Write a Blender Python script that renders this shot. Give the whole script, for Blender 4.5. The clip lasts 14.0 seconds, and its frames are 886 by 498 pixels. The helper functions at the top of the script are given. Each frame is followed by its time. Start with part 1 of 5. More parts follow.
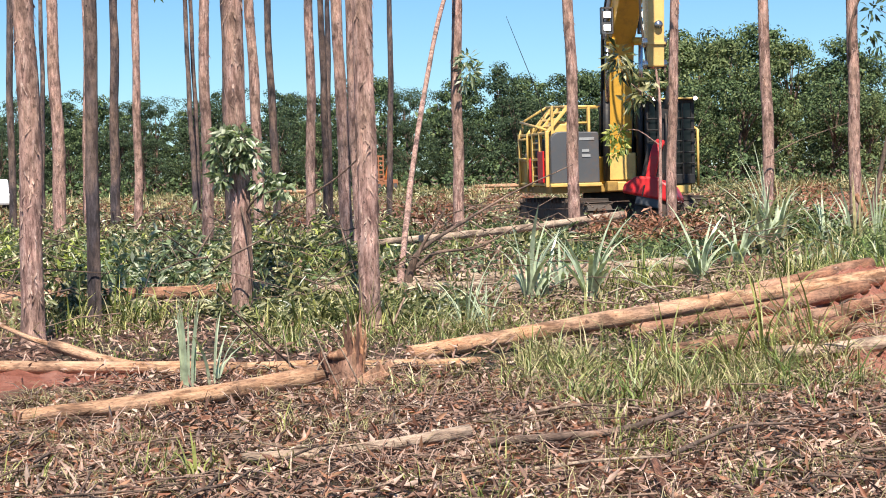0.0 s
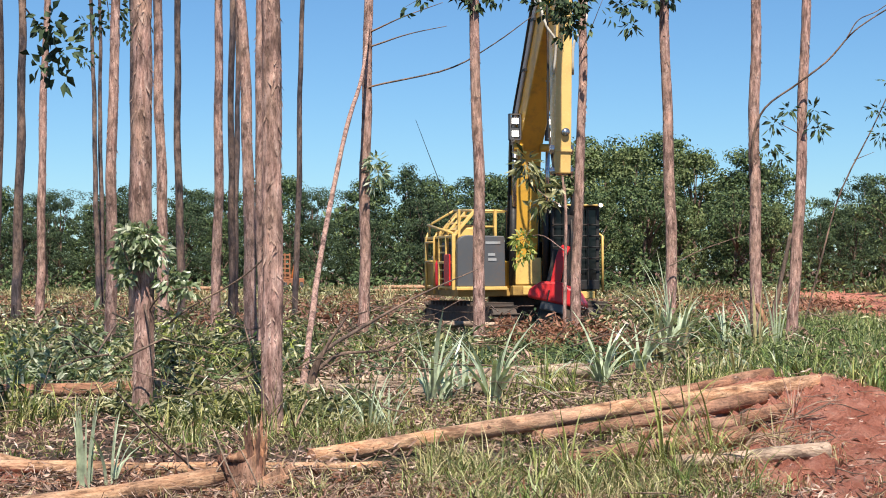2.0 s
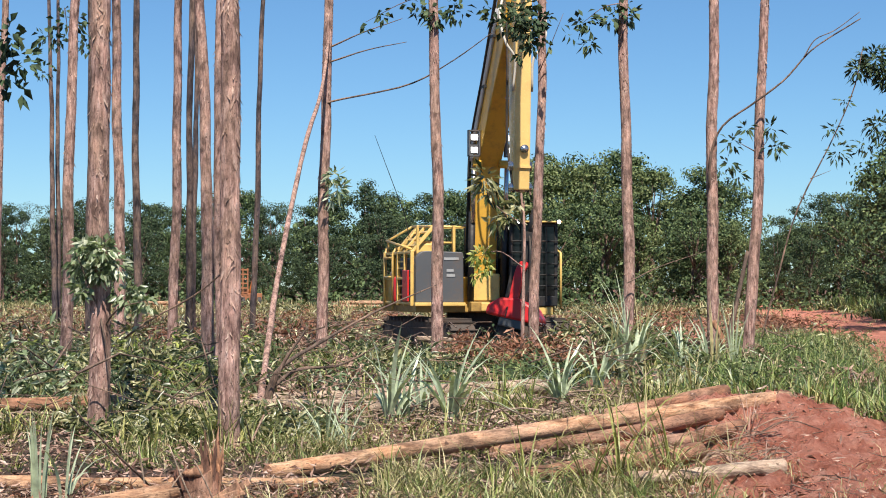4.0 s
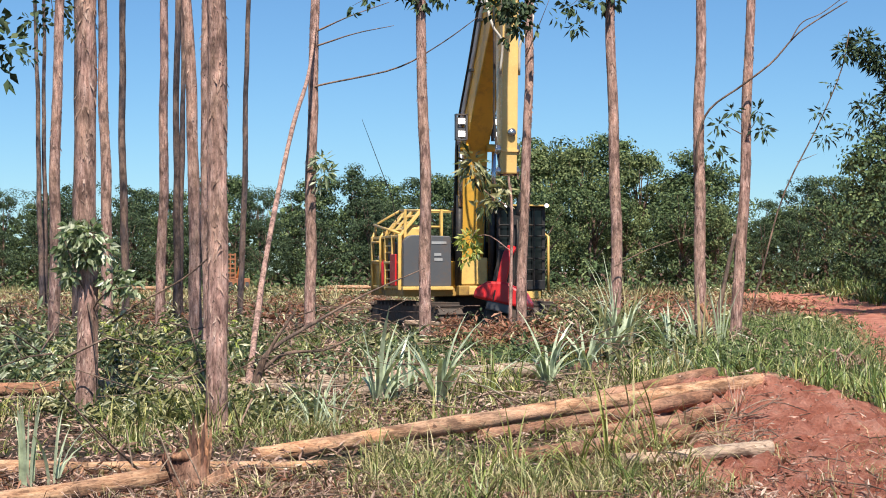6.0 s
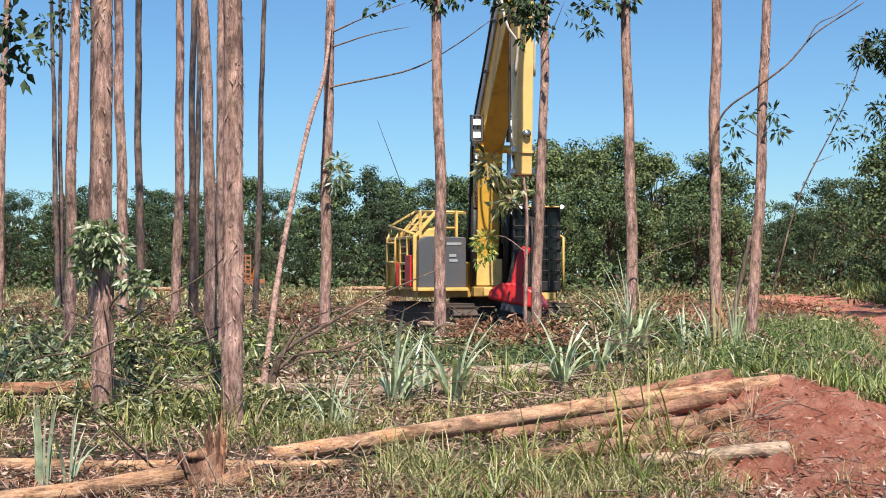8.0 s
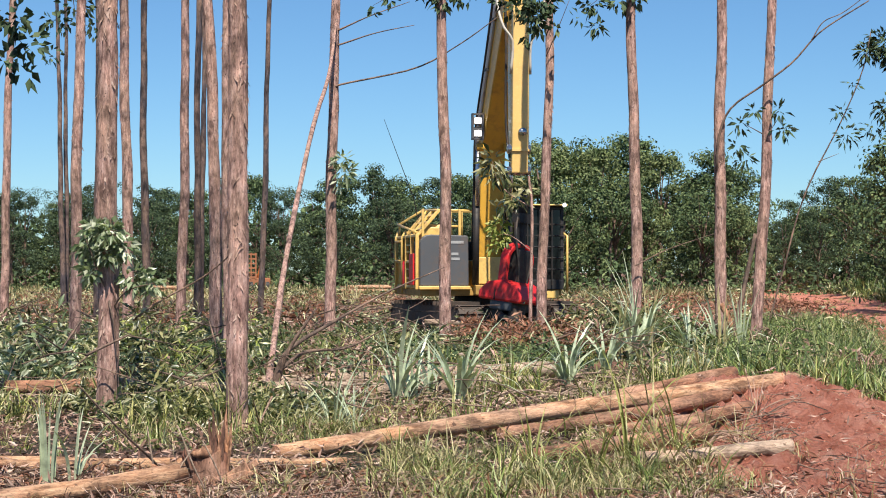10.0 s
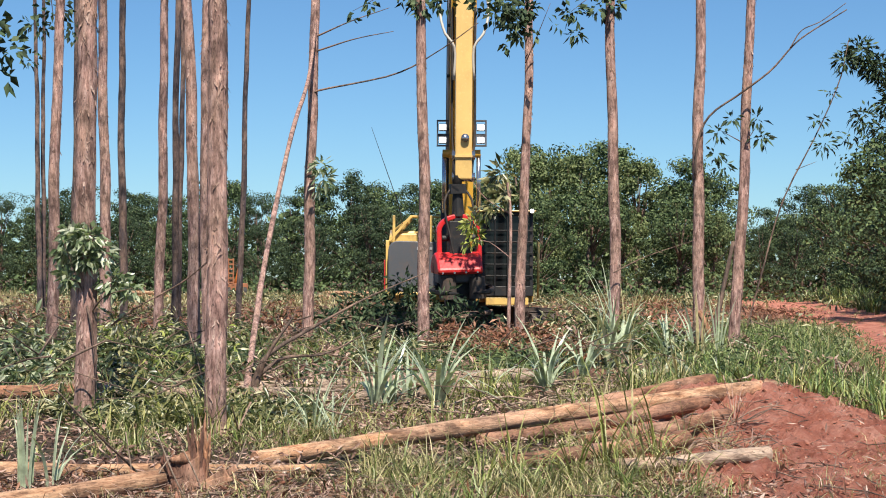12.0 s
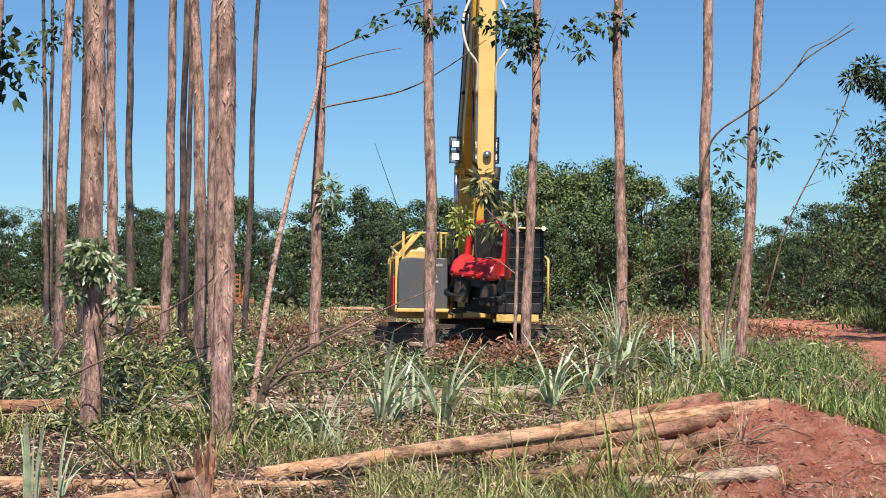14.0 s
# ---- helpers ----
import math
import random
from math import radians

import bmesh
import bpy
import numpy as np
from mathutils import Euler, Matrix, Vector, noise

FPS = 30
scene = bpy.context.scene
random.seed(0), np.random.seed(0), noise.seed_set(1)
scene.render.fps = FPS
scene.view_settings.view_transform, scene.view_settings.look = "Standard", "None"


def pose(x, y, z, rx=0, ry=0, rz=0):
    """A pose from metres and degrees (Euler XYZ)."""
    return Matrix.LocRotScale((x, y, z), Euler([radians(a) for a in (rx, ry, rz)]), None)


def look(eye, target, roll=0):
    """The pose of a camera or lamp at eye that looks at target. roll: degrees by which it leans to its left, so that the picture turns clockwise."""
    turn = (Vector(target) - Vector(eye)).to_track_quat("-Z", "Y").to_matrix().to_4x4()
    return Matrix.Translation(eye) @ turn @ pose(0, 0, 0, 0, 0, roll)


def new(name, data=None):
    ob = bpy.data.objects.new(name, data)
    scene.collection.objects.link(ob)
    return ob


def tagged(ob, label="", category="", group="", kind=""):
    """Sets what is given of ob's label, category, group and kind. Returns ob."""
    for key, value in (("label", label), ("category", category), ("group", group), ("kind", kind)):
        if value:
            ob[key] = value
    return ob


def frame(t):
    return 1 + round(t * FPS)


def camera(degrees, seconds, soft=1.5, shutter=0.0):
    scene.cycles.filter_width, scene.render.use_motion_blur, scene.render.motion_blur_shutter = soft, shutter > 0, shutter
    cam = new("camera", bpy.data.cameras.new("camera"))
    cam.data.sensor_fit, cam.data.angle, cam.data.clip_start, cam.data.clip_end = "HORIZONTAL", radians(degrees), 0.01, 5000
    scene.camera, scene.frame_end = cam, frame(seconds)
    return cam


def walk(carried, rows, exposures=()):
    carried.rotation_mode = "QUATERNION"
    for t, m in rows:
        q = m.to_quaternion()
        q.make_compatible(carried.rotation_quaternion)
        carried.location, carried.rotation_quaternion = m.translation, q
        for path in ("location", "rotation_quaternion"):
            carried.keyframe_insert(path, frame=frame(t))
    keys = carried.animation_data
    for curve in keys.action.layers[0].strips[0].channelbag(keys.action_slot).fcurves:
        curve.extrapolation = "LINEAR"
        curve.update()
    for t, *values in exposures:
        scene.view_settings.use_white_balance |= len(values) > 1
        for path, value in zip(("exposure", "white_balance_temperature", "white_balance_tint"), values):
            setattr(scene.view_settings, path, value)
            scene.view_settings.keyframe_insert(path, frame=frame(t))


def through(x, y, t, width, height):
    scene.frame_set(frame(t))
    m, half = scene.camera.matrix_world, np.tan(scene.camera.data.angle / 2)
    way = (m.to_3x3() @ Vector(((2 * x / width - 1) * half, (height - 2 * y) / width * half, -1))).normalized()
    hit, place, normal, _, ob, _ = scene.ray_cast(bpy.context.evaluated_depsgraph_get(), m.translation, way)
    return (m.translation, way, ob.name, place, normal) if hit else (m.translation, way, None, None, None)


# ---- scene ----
cam = camera(30.446, 14.0, soft=1.0)
PATH = [
    (0.0, pose(-0.021, 0.032, 1.493, 87.302, 1.487, 5.042)),
    (0.5, pose(-0.019, 0.039, 1.503, 89.124, 1.319, 4.418)),
    (1.0, pose(-0.011, 0.040, 1.504, 89.487, 1.142, 3.187)),
    (1.5, pose(-0.008, 0.021, 1.510, 89.817, 0.690, 2.418)),
    (2.0, pose(-0.009, 0.001, 1.519, 90.788, 0.190, 1.763)),
    (2.5, pose(-0.015, 0.008, 1.519, 91.109, -0.094, 1.377)),
    (3.0, pose(-0.013, 0.004, 1.523, 91.324, -0.502, 1.080)),
    (3.2, pose(-0.009, -0.002, 1.522, 91.548, -0.534, 0.835)),
    (5.5, pose(-0.006, 0.004, 1.507, 90.807, 0.163, -0.070)),
    (6.0, pose(-0.007, 0.003, 1.505, 90.803, 0.073, -0.132)),
    (6.5, pose(0.000, -0.007, 1.504, 90.798, 0.019, -0.060)),
    (7.0, pose(-0.004, -0.004, 1.501, 90.861, -0.046, 0.014)),
    (7.5, pose(-0.011, -0.005, 1.495, 90.867, -0.049, 0.214)),
    (10.0, pose(-0.001, -0.014, 1.487, 90.812, -0.026, 0.586)),
    (10.5, pose(-0.014, -0.017, 1.490, 90.836, -0.070, 0.332)),
    (11.0, pose(-0.012, -0.016, 1.494, 90.897, -0.160, 0.117)),
    (11.5, pose(-0.012, -0.016, 1.489, 90.971, -0.187, -0.068)),
    (12.0, pose(-0.020, -0.010, 1.489, 91.030, -0.248, -0.206)),
    (12.5, pose(-0.019, -0.013, 1.494, 91.076, -0.383, -0.278)),
    (13.0, pose(-0.018, -0.005, 1.498, 91.139, -0.482, -0.254)),
    (13.5, pose(-0.023, -0.007, 1.496, 91.260, -0.596, -0.236)),
    (14.0, pose(-0.021, -0.019, 1.494, 91.605, -0.546, 0.015)),
]
walk(cam, PATH, [(0.0, 0.88), (1.5, 0.75), (3.0, 0.67), (6.5, 0.71), (10.0, 0.67), (14.0, 0.61)])

# ---- daylight: high sun behind the camera's shoulder, clear sky ----
SUN_EL, SUN_AZ = 55.0, 171.0      # azimuth clockwise from +y
world = bpy.data.worlds.new("world")
scene.world = world
world.use_nodes = True
wn = world.node_tree
sky = wn.nodes.new("ShaderNodeTexSky")
sky.sky_type, sky.sun_disc = "NISHITA", False
sky.sun_elevation, sky.sun_rotation = radians(SUN_EL), radians(SUN_AZ)
sky.altitude, sky.air_density, sky.dust_density, sky.ozone_density = 300, 1.0, 0.0, 6.0
tint = wn.nodes.new("ShaderNodeMix")      # clear deep-blue air
tint.data_type, tint.blend_type = "RGBA", "MULTIPLY"
tint.inputs[0].default_value, tint.inputs[7].default_value = 1.0, (0.80, 1.04, 1.18, 1)
wn.links.new(sky.outputs[0], tint.inputs[6])
wn.links.new(tint.outputs[2], wn.nodes["Background"].inputs[0])
wn.nodes["Background"].inputs[1].default_value = 0.0615
sun = new("sun", bpy.data.lights.new("sun", "SUN"))
sun.data.energy, sun.data.angle, sun.data.color = 5.0, radians(0.5), (1.0, 0.92, 0.80)
saz, sel = radians(SUN_AZ), radians(SUN_EL)
sun.matrix_world = look((0, 0, 30), (-math.sin(saz) * math.cos(sel), -math.cos(saz) * math.cos(sel), 30 - math.sin(sel)))

# ---- materials ----
def material(name, rough=0.8, metal=0.0):
    m = bpy.data.materials.new(name)
    m.use_nodes = True
    b = m.node_tree.nodes["Principled BSDF"]
    b.inputs["Roughness"].default_value, b.inputs["Metallic"].default_value = rough, metal
    return m, m.node_tree, b


def node(nt, kind, **sets):
    n = nt.nodes.new(kind)
    for k, v in sets.items():
        n.inputs[k].default_value = v
    return n


def coords(nt, scale=(1, 1, 1), space="Object"):
    tc = nt.nodes.new("ShaderNodeTexCoord")
    mp = nt.nodes.new("ShaderNodeMapping")
    mp.inputs["Scale"].default_value = scale
    nt.links.new(tc.outputs[space], mp.inputs[0])
    return mp.outputs[0]


def ramp(nt, fac, stops):
    r = nt.nodes.new("ShaderNodeValToRGB")
    e = r.color_ramp.elements
    while len(e) < len(stops):
        e.new(0.5)
    for el, (p, c) in zip(e, stops):
        el.position, el.color = p, (*c, 1)
    nt.links.new(fac, r.inputs[0])
    return r.outputs[0]


def noisy(nt, vec, scale, detail=6, rough=0.6):
    n = node(nt, "ShaderNodeTexNoise", Scale=scale, Detail=detail, Roughness=rough)
    if vec is not None:
        nt.links.new(vec, n.inputs["Vector"])
    return n.outputs[0]


def mixed(nt, fac, a, b, mode="MIX"):
    m = nt.nodes.new("ShaderNodeMix")
    m.data_type, m.blend_type = "RGBA", mode
    for sock, v in ((m.inputs[0], fac), (m.inputs[6], a), (m.inputs[7], b)):
        if isinstance(v, (int, float)):
            sock.default_value = v
        elif isinstance(v, tuple):
            sock.default_value = (*v, 1)
        else:
            nt.links.new(v, sock)
    return m.outputs[2]


def bumped(nt, bsdf, height, strength, distance):
    b = node(nt, "ShaderNodeBump", Strength=strength, Distance=distance)
    nt.links.new(height, b.inputs["Height"])
    nt.links.new(b.outputs[0], bsdf.inputs["Normal"])


def island(nt):
    return nt.nodes.new("ShaderNodeNewGeometry").outputs["Random Per Island"]


def bark_material(name, stops, dark):
    m, nt, b = material(name, 0.9)
    v = coords(nt, (1, 1, 0.16))
    fine = noisy(nt, v, 26, 8, 0.7)
    base = ramp(nt, fine, stops)
    big = noisy(nt, coords(nt, (1, 1, 0.35)), 3.2, 4, 0.6)
    patch = ramp(nt, big, [(0.42, (0, 0, 0)), (0.62, (1, 1, 1))])
    col = mixed(nt, patch, base, mixed(nt, 0.55, base, (0.33, 0.22, 0.16)))
    blotch = ramp(nt, noisy(nt, coords(nt, (1, 1, 0.42)), 8.5, 5, 0.62), [(0.38, (0.40, 0.36, 0.35)), (0.47, (0.98, 0.95, 0.94)), (0.54, (1.12, 1.09, 1.08)), (0.62, (1.55, 1.46, 1.42))])
    col = mixed(nt, 0.9, col, blotch, "MULTIPLY")
    grit = ramp(nt, noisy(nt, coords(nt, (1, 1, 0.3)), 85, 5, 0.7), [(0.32, (0.45, 0.42, 0.40)), (0.52, (1, 1, 1)), (0.75, (1.18, 1.16, 1.14))])
    col = mixed(nt, 0.85, col, grit, "MULTIPLY")
    scars = noisy(nt, coords(nt, (1, 1, 0.8)), 17, 3, 0.5)
    sc = ramp(nt, scars, [(0.68, (0, 0, 0)), (0.73, (1, 1, 1))])
    col = mixed(nt, sc, col, dark)
    flecks = ramp(nt, noisy(nt, coords(nt, (1, 1, 0.55)), 48, 2, 0.5), [(0.66, (0, 0, 0)), (0.70, (0.8, 0.8, 0.8))])
    col = mixed(nt, flecks, col, dark)
    nt.links.new(col, b.inputs["Base Color"])
    bumped(nt, b, fine, 1.0, 0.02)
    return m


BARK = bark_material("bark", [(0.32, (0.055, 0.032, 0.029)), (0.42, (0.21, 0.12, 0.102)), (0.55, (0.405, 0.262, 0.226)), (0.75, (0.58, 0.43, 0.39))], (0.07, 0.04, 0.032))
# canopy shade on these trunks is painted into the bark as a dark tone
BARK_SHADED = bark_material("bark_shaded", [(0.32, (0.014, 0.011, 0.012)), (0.45, (0.036, 0.029, 0.034)), (0.58, (0.066, 0.054, 0.061)), (0.75, (0.11, 0.092, 0.10))], (0.018, 0.014, 0.015))
LOGWOOD = bark_material("peeled_log", [(0.28, (0.19, 0.08, 0.04)), (0.42, (0.36, 0.19, 0.10)), (0.58, (0.52, 0.325, 0.195)), (0.8, (0.66, 0.48, 0.33))], (0.12, 0.065, 0.042))
LOGRED = bark_material("soil_stained_log", [(0.28, (0.10, 0.045, 0.028)), (0.45, (0.24, 0.115, 0.065)), (0.62, (0.35, 0.185, 0.11)), (0.8, (0.45, 0.28, 0.185))], (0.08, 0.038, 0.026))
LOGPALE = bark_material("weathered_log", [(0.28, (0.21, 0.15, 0.11)), (0.5, (0.40, 0.31, 0.235)), (0.75, (0.55, 0.46, 0.37))], (0.15, 0.10, 0.07))
BARK_LOOSE = bark_material("loose_bark", [(0.32, (0.12, 0.07, 0.055)), (0.45, (0.33, 0.215, 0.17)), (0.58, (0.50, 0.365, 0.31)), (0.75, (0.62, 0.50, 0.44))], (0.09, 0.05, 0.04))
DEADWOOD = bark_material("dead_wood", [(0.3, (0.05, 0.035, 0.028)), (0.55, (0.12, 0.085, 0.068)), (0.8, (0.21, 0.16, 0.13))], (0.04, 0.03, 0.025))
SPLINTER = bark_material("splintered_wood", [(0.3, (0.22, 0.09, 0.05)), (0.5, (0.42, 0.22, 0.125)), (0.75, (0.58, 0.37, 0.23))], (0.16, 0.06, 0.035))
STUB = bark_material("stub_wood", [(0.3, (0.07, 0.03, 0.022)), (0.5, (0.19, 0.085, 0.055)), (0.75, (0.31, 0.17, 0.115))], (0.05, 0.025, 0.018))
TWIG = bark_material("dry_twig", [(0.3, (0.10, 0.065, 0.048)), (0.5, (0.22, 0.155, 0.115)), (0.75, (0.38, 0.29, 0.22))], (0.08, 0.05, 0.04))


def leaf_material(name, stops, through=0.35, rough=0.45):
    m, nt, b = material(name, rough)
    col = ramp(nt, island(nt), stops)
    n = noisy(nt, coords(nt), 9, 3)
    col = mixed(nt, 0.6, col, ramp(nt, n, [(0.32, (0.28, 0.28, 0.28)), (0.52, (0.95, 0.95, 0.95)), (0.72, (1.5, 1.5, 1.5))]), "MULTIPLY")
    nt.links.new(col, b.inputs["Base Color"])
    t = nt.nodes.new("ShaderNodeBsdfTranslucent")
    nt.links.new(mixed(nt, 1.0, col, (1.0, 1.15, 0.5), "MULTIPLY"), t.inputs[0])
    mix = nt.nodes.new("ShaderNodeMixShader")
    mix.inputs[0].default_value = through
    nt.links.new(b.outputs[0], mix.inputs[1])
    nt.links.new(t.outputs[0], mix.inputs[2])
    nt.links.new(mix.outputs[0], nt.nodes["Material Output"].inputs[0])
    return m


LEAF = leaf_material("eucalyptus_leaf", [(0.0, (0.024, 0.038, 0.014)), (0.35, (0.078, 0.098, 0.033)), (0.7, (0.275, 0.262, 0.115)), (1.0, (0.58, 0.56, 0.35))], 0.12, 0.32)
LEAF_LIGHT = leaf_material("fresh_leaf", [(0.0, (0.10, 0.15, 0.065)), (0.5, (0.24, 0.30, 0.165)), (1.0, (0.56, 0.59, 0.45))], 0.25, 0.32)
LEAF_YELLOW = leaf_material("yellow_green_leaf", [(0.0, (0.07, 0.11, 0.02)), (0.5, (0.32, 0.38, 0.08)), (1.0, (0.56, 0.55, 0.18))], 0.28)
LEAF_WOODS = leaf_material("woods_leaf", [(0.0, (0.019, 0.036, 0.014)), (0.45, (0.056, 0.098, 0.033)), (0.8, (0.115, 0.168, 0.06)), (1.0, (0.21, 0.255, 0.105))], 0.10, 0.78)
LEAF_OLIVE = leaf_material("olive_woods_leaf", [(0.0, (0.045, 0.072, 0.025)), (0.45, (0.11, 0.152, 0.052)), (0.8, (0.185, 0.23, 0.088)), (1.0, (0.28, 0.315, 0.135))], 0.12, 0.75)
# own deep green, also shade painted on high hanging leaves and low slash
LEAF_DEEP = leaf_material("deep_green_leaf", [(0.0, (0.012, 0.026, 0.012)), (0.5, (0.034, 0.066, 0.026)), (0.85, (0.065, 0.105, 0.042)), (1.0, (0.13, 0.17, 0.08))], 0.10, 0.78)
LEAF_BROWN = leaf_material("dead_leaf", [(0.0, (0.085, 0.038, 0.026)), (0.3, (0.215, 0.118, 0.086)), (0.65, (0.40, 0.252, 0.196)), (1.0, (0.60, 0.45, 0.37))], 0.1, 0.7)
LEAF_RUST = leaf_material("rust_leaf", [(0.0, (0.12, 0.05, 0.03)), (0.5, (0.26, 0.105, 0.06)), (1.0, (0.38, 0.20, 0.12))], 0.15, 0.6)
GRASS = leaf_material("grass_blade", [(0.0, (0.05, 0.08, 0.018)), (0.4, (0.16, 0.20, 0.045)), (0.75, (0.34, 0.335, 0.105)), (1.0, (0.54, 0.50, 0.22))], 0.12, 0.42)
GRASS_LUSH = leaf_material("lush_grass_blade", [(0.0, (0.035, 0.06, 0.012)), (0.4, (0.13, 0.175, 0.035)), (0.75, (0.225, 0.275, 0.08)), (1.0, (0.48, 0.47, 0.21))], 0.12, 0.42)
GRASS_DRY = leaf_material("dry_grass_blade", [(0.0, (0.20, 0.19, 0.07)), (0.5, (0.36, 0.31, 0.15)), (1.0, (0.62, 0.54, 0.32))], 0.2, 0.55)
GRASS_VERGE = leaf_material("verge_grass_blade", [(0.0, (0.022, 0.045, 0.010)), (0.4, (0.08, 0.135, 0.026)), (0.75, (0.20, 0.275, 0.065)), (1.0, (0.46, 0.49, 0.19))], 0.12, 0.42)
CANE = leaf_material("blue_green_blade", [(0.0, (0.20, 0.27, 0.17)), (0.5, (0.40, 0.47, 0.32)), (1.0, (0.66, 0.69, 0.51))], 0.2, 0.35)


def ground_material():
    m, nt, b = material("forest_ground", 0.95)
    v = coords(nt)
    soil = ramp(nt, noisy(nt, v, 2.2, 12, 0.78), [(0.30, (0.17, 0.045, 0.028)), (0.44, (0.46, 0.148, 0.092)), (0.56, (0.60, 0.25, 0.175)), (0.72, (0.76, 0.44, 0.345))])
    litter = ramp(nt, noisy(nt, v, 14, 10, 0.75), [(0.3, (0.03, 0.018, 0.013)), (0.5, (0.12, 0.066, 0.045)), (0.7, (0.28, 0.18, 0.125))])
    green = ramp(nt, noisy(nt, v, 7, 8, 0.7), [(0.35, (0.02, 0.022, 0.01)), (0.55, (0.06, 0.06, 0.026)), (0.75, (0.14, 0.115, 0.06))])
    floor_c = mixed(nt, ramp(nt, noisy(nt, v, 0.55, 5, 0.6), [(0.42, (0, 0, 0)), (0.6, (1, 1, 1))]), litter, green)
    far_soil = ramp(nt, noisy(nt, v, 0.22, 6, 0.65), [(0.5, (0, 0, 0)), (0.6, (1, 1, 1))])
    floor_c = mixed(nt, far_soil, floor_c, mixed(nt, 0.5, soil, litter))
    mask = nt.nodes.new("ShaderNodeAttribute")
    mask.attribute_name = "bare"
    edge = nt.nodes.new("ShaderNodeMath")
    edge.operation = "ADD"
    nt.links.new(mask.outputs["Fac"], edge.inputs[0])
    nz = nt.nodes.new("ShaderNodeMath")
    nz.operation = "MULTIPLY_ADD"
    nz.inputs[1].default_value, nz.inputs[2].default_value = 0.9, -0.45
    nt.links.new(noisy(nt, v, 2.5, 6, 0.7), nz.inputs[0])
    nt.links.new(nz.outputs[0], edge.inputs[1])
    f = ramp(nt, edge.outputs[0], [(0.40, (0, 0, 0)), (0.55, (1, 1, 1))])
    nt.links.new(mixed(nt, f, floor_c, soil), b.inputs["Base Color"])
    bumped(nt, b, noisy(nt, v, 11, 12, 0.8), 1.0, 0.12)
    return m


SOIL_CLOD = bark_material("red_soil", [(0.3, (0.30, 0.105, 0.06)), (0.5, (0.46, 0.18, 0.11)), (0.75, (0.57, 0.26, 0.17))], (0.27, 0.09, 0.055))


def painted(name, colour, rough=0.4, metal=0.0, dirt=(0.16, 0.09, 0.05), amount=0.5):
    m, nt, b = material(name, rough, metal)
    v = coords(nt)
    d = ramp(nt, noisy(nt, v, 3.5, 8, 0.7), [(0.5, (0, 0, 0)), (0.72, (amount, amount, amount))])
    shade = ramp(nt, noisy(nt, v, 1.1, 4), [(0.3, (0.86, 0.86, 0.86)), (0.7, (1, 1, 1))])
    nt.links.new(mixed(nt, d, mixed(nt, 1.0, colour, shade, "MULTIPLY"), dirt), b.inputs["Base Color"])
    nt.links.new(ramp(nt, noisy(nt, v, 18, 6), [(0.3, (rough * 0.8,) * 3), (0.7, (min(1, rough * 1.4),) * 3)]), b.inputs["Roughness"])
    return m


YELLOW = painted("yellow_paint", (0.72, 0.40, 0.055), 0.4)
YELLOW_MUD = painted("muddy_yellow_paint", (0.42, 0.25, 0.06), 0.6, 0.0, (0.10, 0.055, 0.03), 0.9)
YELLOW_PALE = painted("worn_yellow_paint", (0.74, 0.49, 0.15), 0.35)
STICK_PAINT = painted("bleached_yellow_paint", (0.80, 0.535, 0.19), 0.22, amount=0.15)
PIPE = painted("pale_grey_tube", (0.50, 0.50, 0.51), 0.4, 0.2, amount=0.3)
RED = painted("red_paint", (0.62, 0.022, 0.025), 0.35, amount=0.35)
GREY = painted("grey_panel_paint", (0.085, 0.09, 0.10), 0.45)
BLACK = painted("black_steel", (0.013, 0.013, 0.014), 0.55, amount=0.25)
STEEL = painted("track_steel", (0.085, 0.068, 0.058), 0.7, 0.2, (0.14, 0.075, 0.045), 0.8)
CHROME = painted("cylinder_rod", (0.55, 0.56, 0.58), 0.2, 0.9, amount=0.2)
RUBBER = painted("hose_rubber", (0.02, 0.02, 0.02), 0.6)
WHITE = painted("white_paint", (0.78, 0.78, 0.77), 0.4, amount=0.15)
RUST = painted("rusty_steel", (0.33, 0.13, 0.06), 0.8)
FADED = painted("faded_marking", (0.34, 0.35, 0.36), 0.6)
ORANGE = painted("orange_paint", (0.70, 0.20, 0.04), 0.45)
HOSE_PALE = painted("pale_hose", (0.60, 0.56, 0.48), 0.5)
GLASS, gnt, gb = material("dark_cab_glass", 0.06)
gb.inputs["Base Color"].default_value = (0.008, 0.009, 0.010, 1)
gb.inputs["Specular IOR Level"].default_value = 0.3
LAMP, lnt, lb = material("lamp_glass", 0.2)
lb.inputs["Base Color"].default_value = (0.9, 0.9, 0.9, 1)
lb.inputs["Emission Color"].default_value, lb.inputs["Emission Strength"].default_value = (1.0, 0.97, 0.9, 1), 2.6

# ---- mesh helpers ----
def mesh_of(name, verts, faces, mat, smooth=False):
    me = bpy.data.meshes.new(name)
    me.from_pydata([tuple(v) for v in verts], [], faces)
    me.materials.append(mat)
    if smooth:
        me.shade_smooth()
    me.update()
    return me


def part(name, geo, mat, parent=None, label="", smooth=False, bevel=0.0):
    ob = new(name, mesh_of(name, geo[0], geo[1], mat, smooth))
    ob.parent = parent
    if label:
        tagged(ob, label)
    if bevel:
        mod = ob.modifiers.new("bevel", "BEVEL")
        mod.width, mod.segments, mod.limit_method = bevel, 2, "ANGLE"
    return ob


def joined(*geos):
    vs, fs = [], []
    for v, f in geos:
        n = len(vs)
        vs.extend(v)
        fs.extend(tuple(i + n for i in q) for q in f)
    return vs, fs


def moved(geo, m):
    return [m @ Vector(v) for v in geo[0]], geo[1]


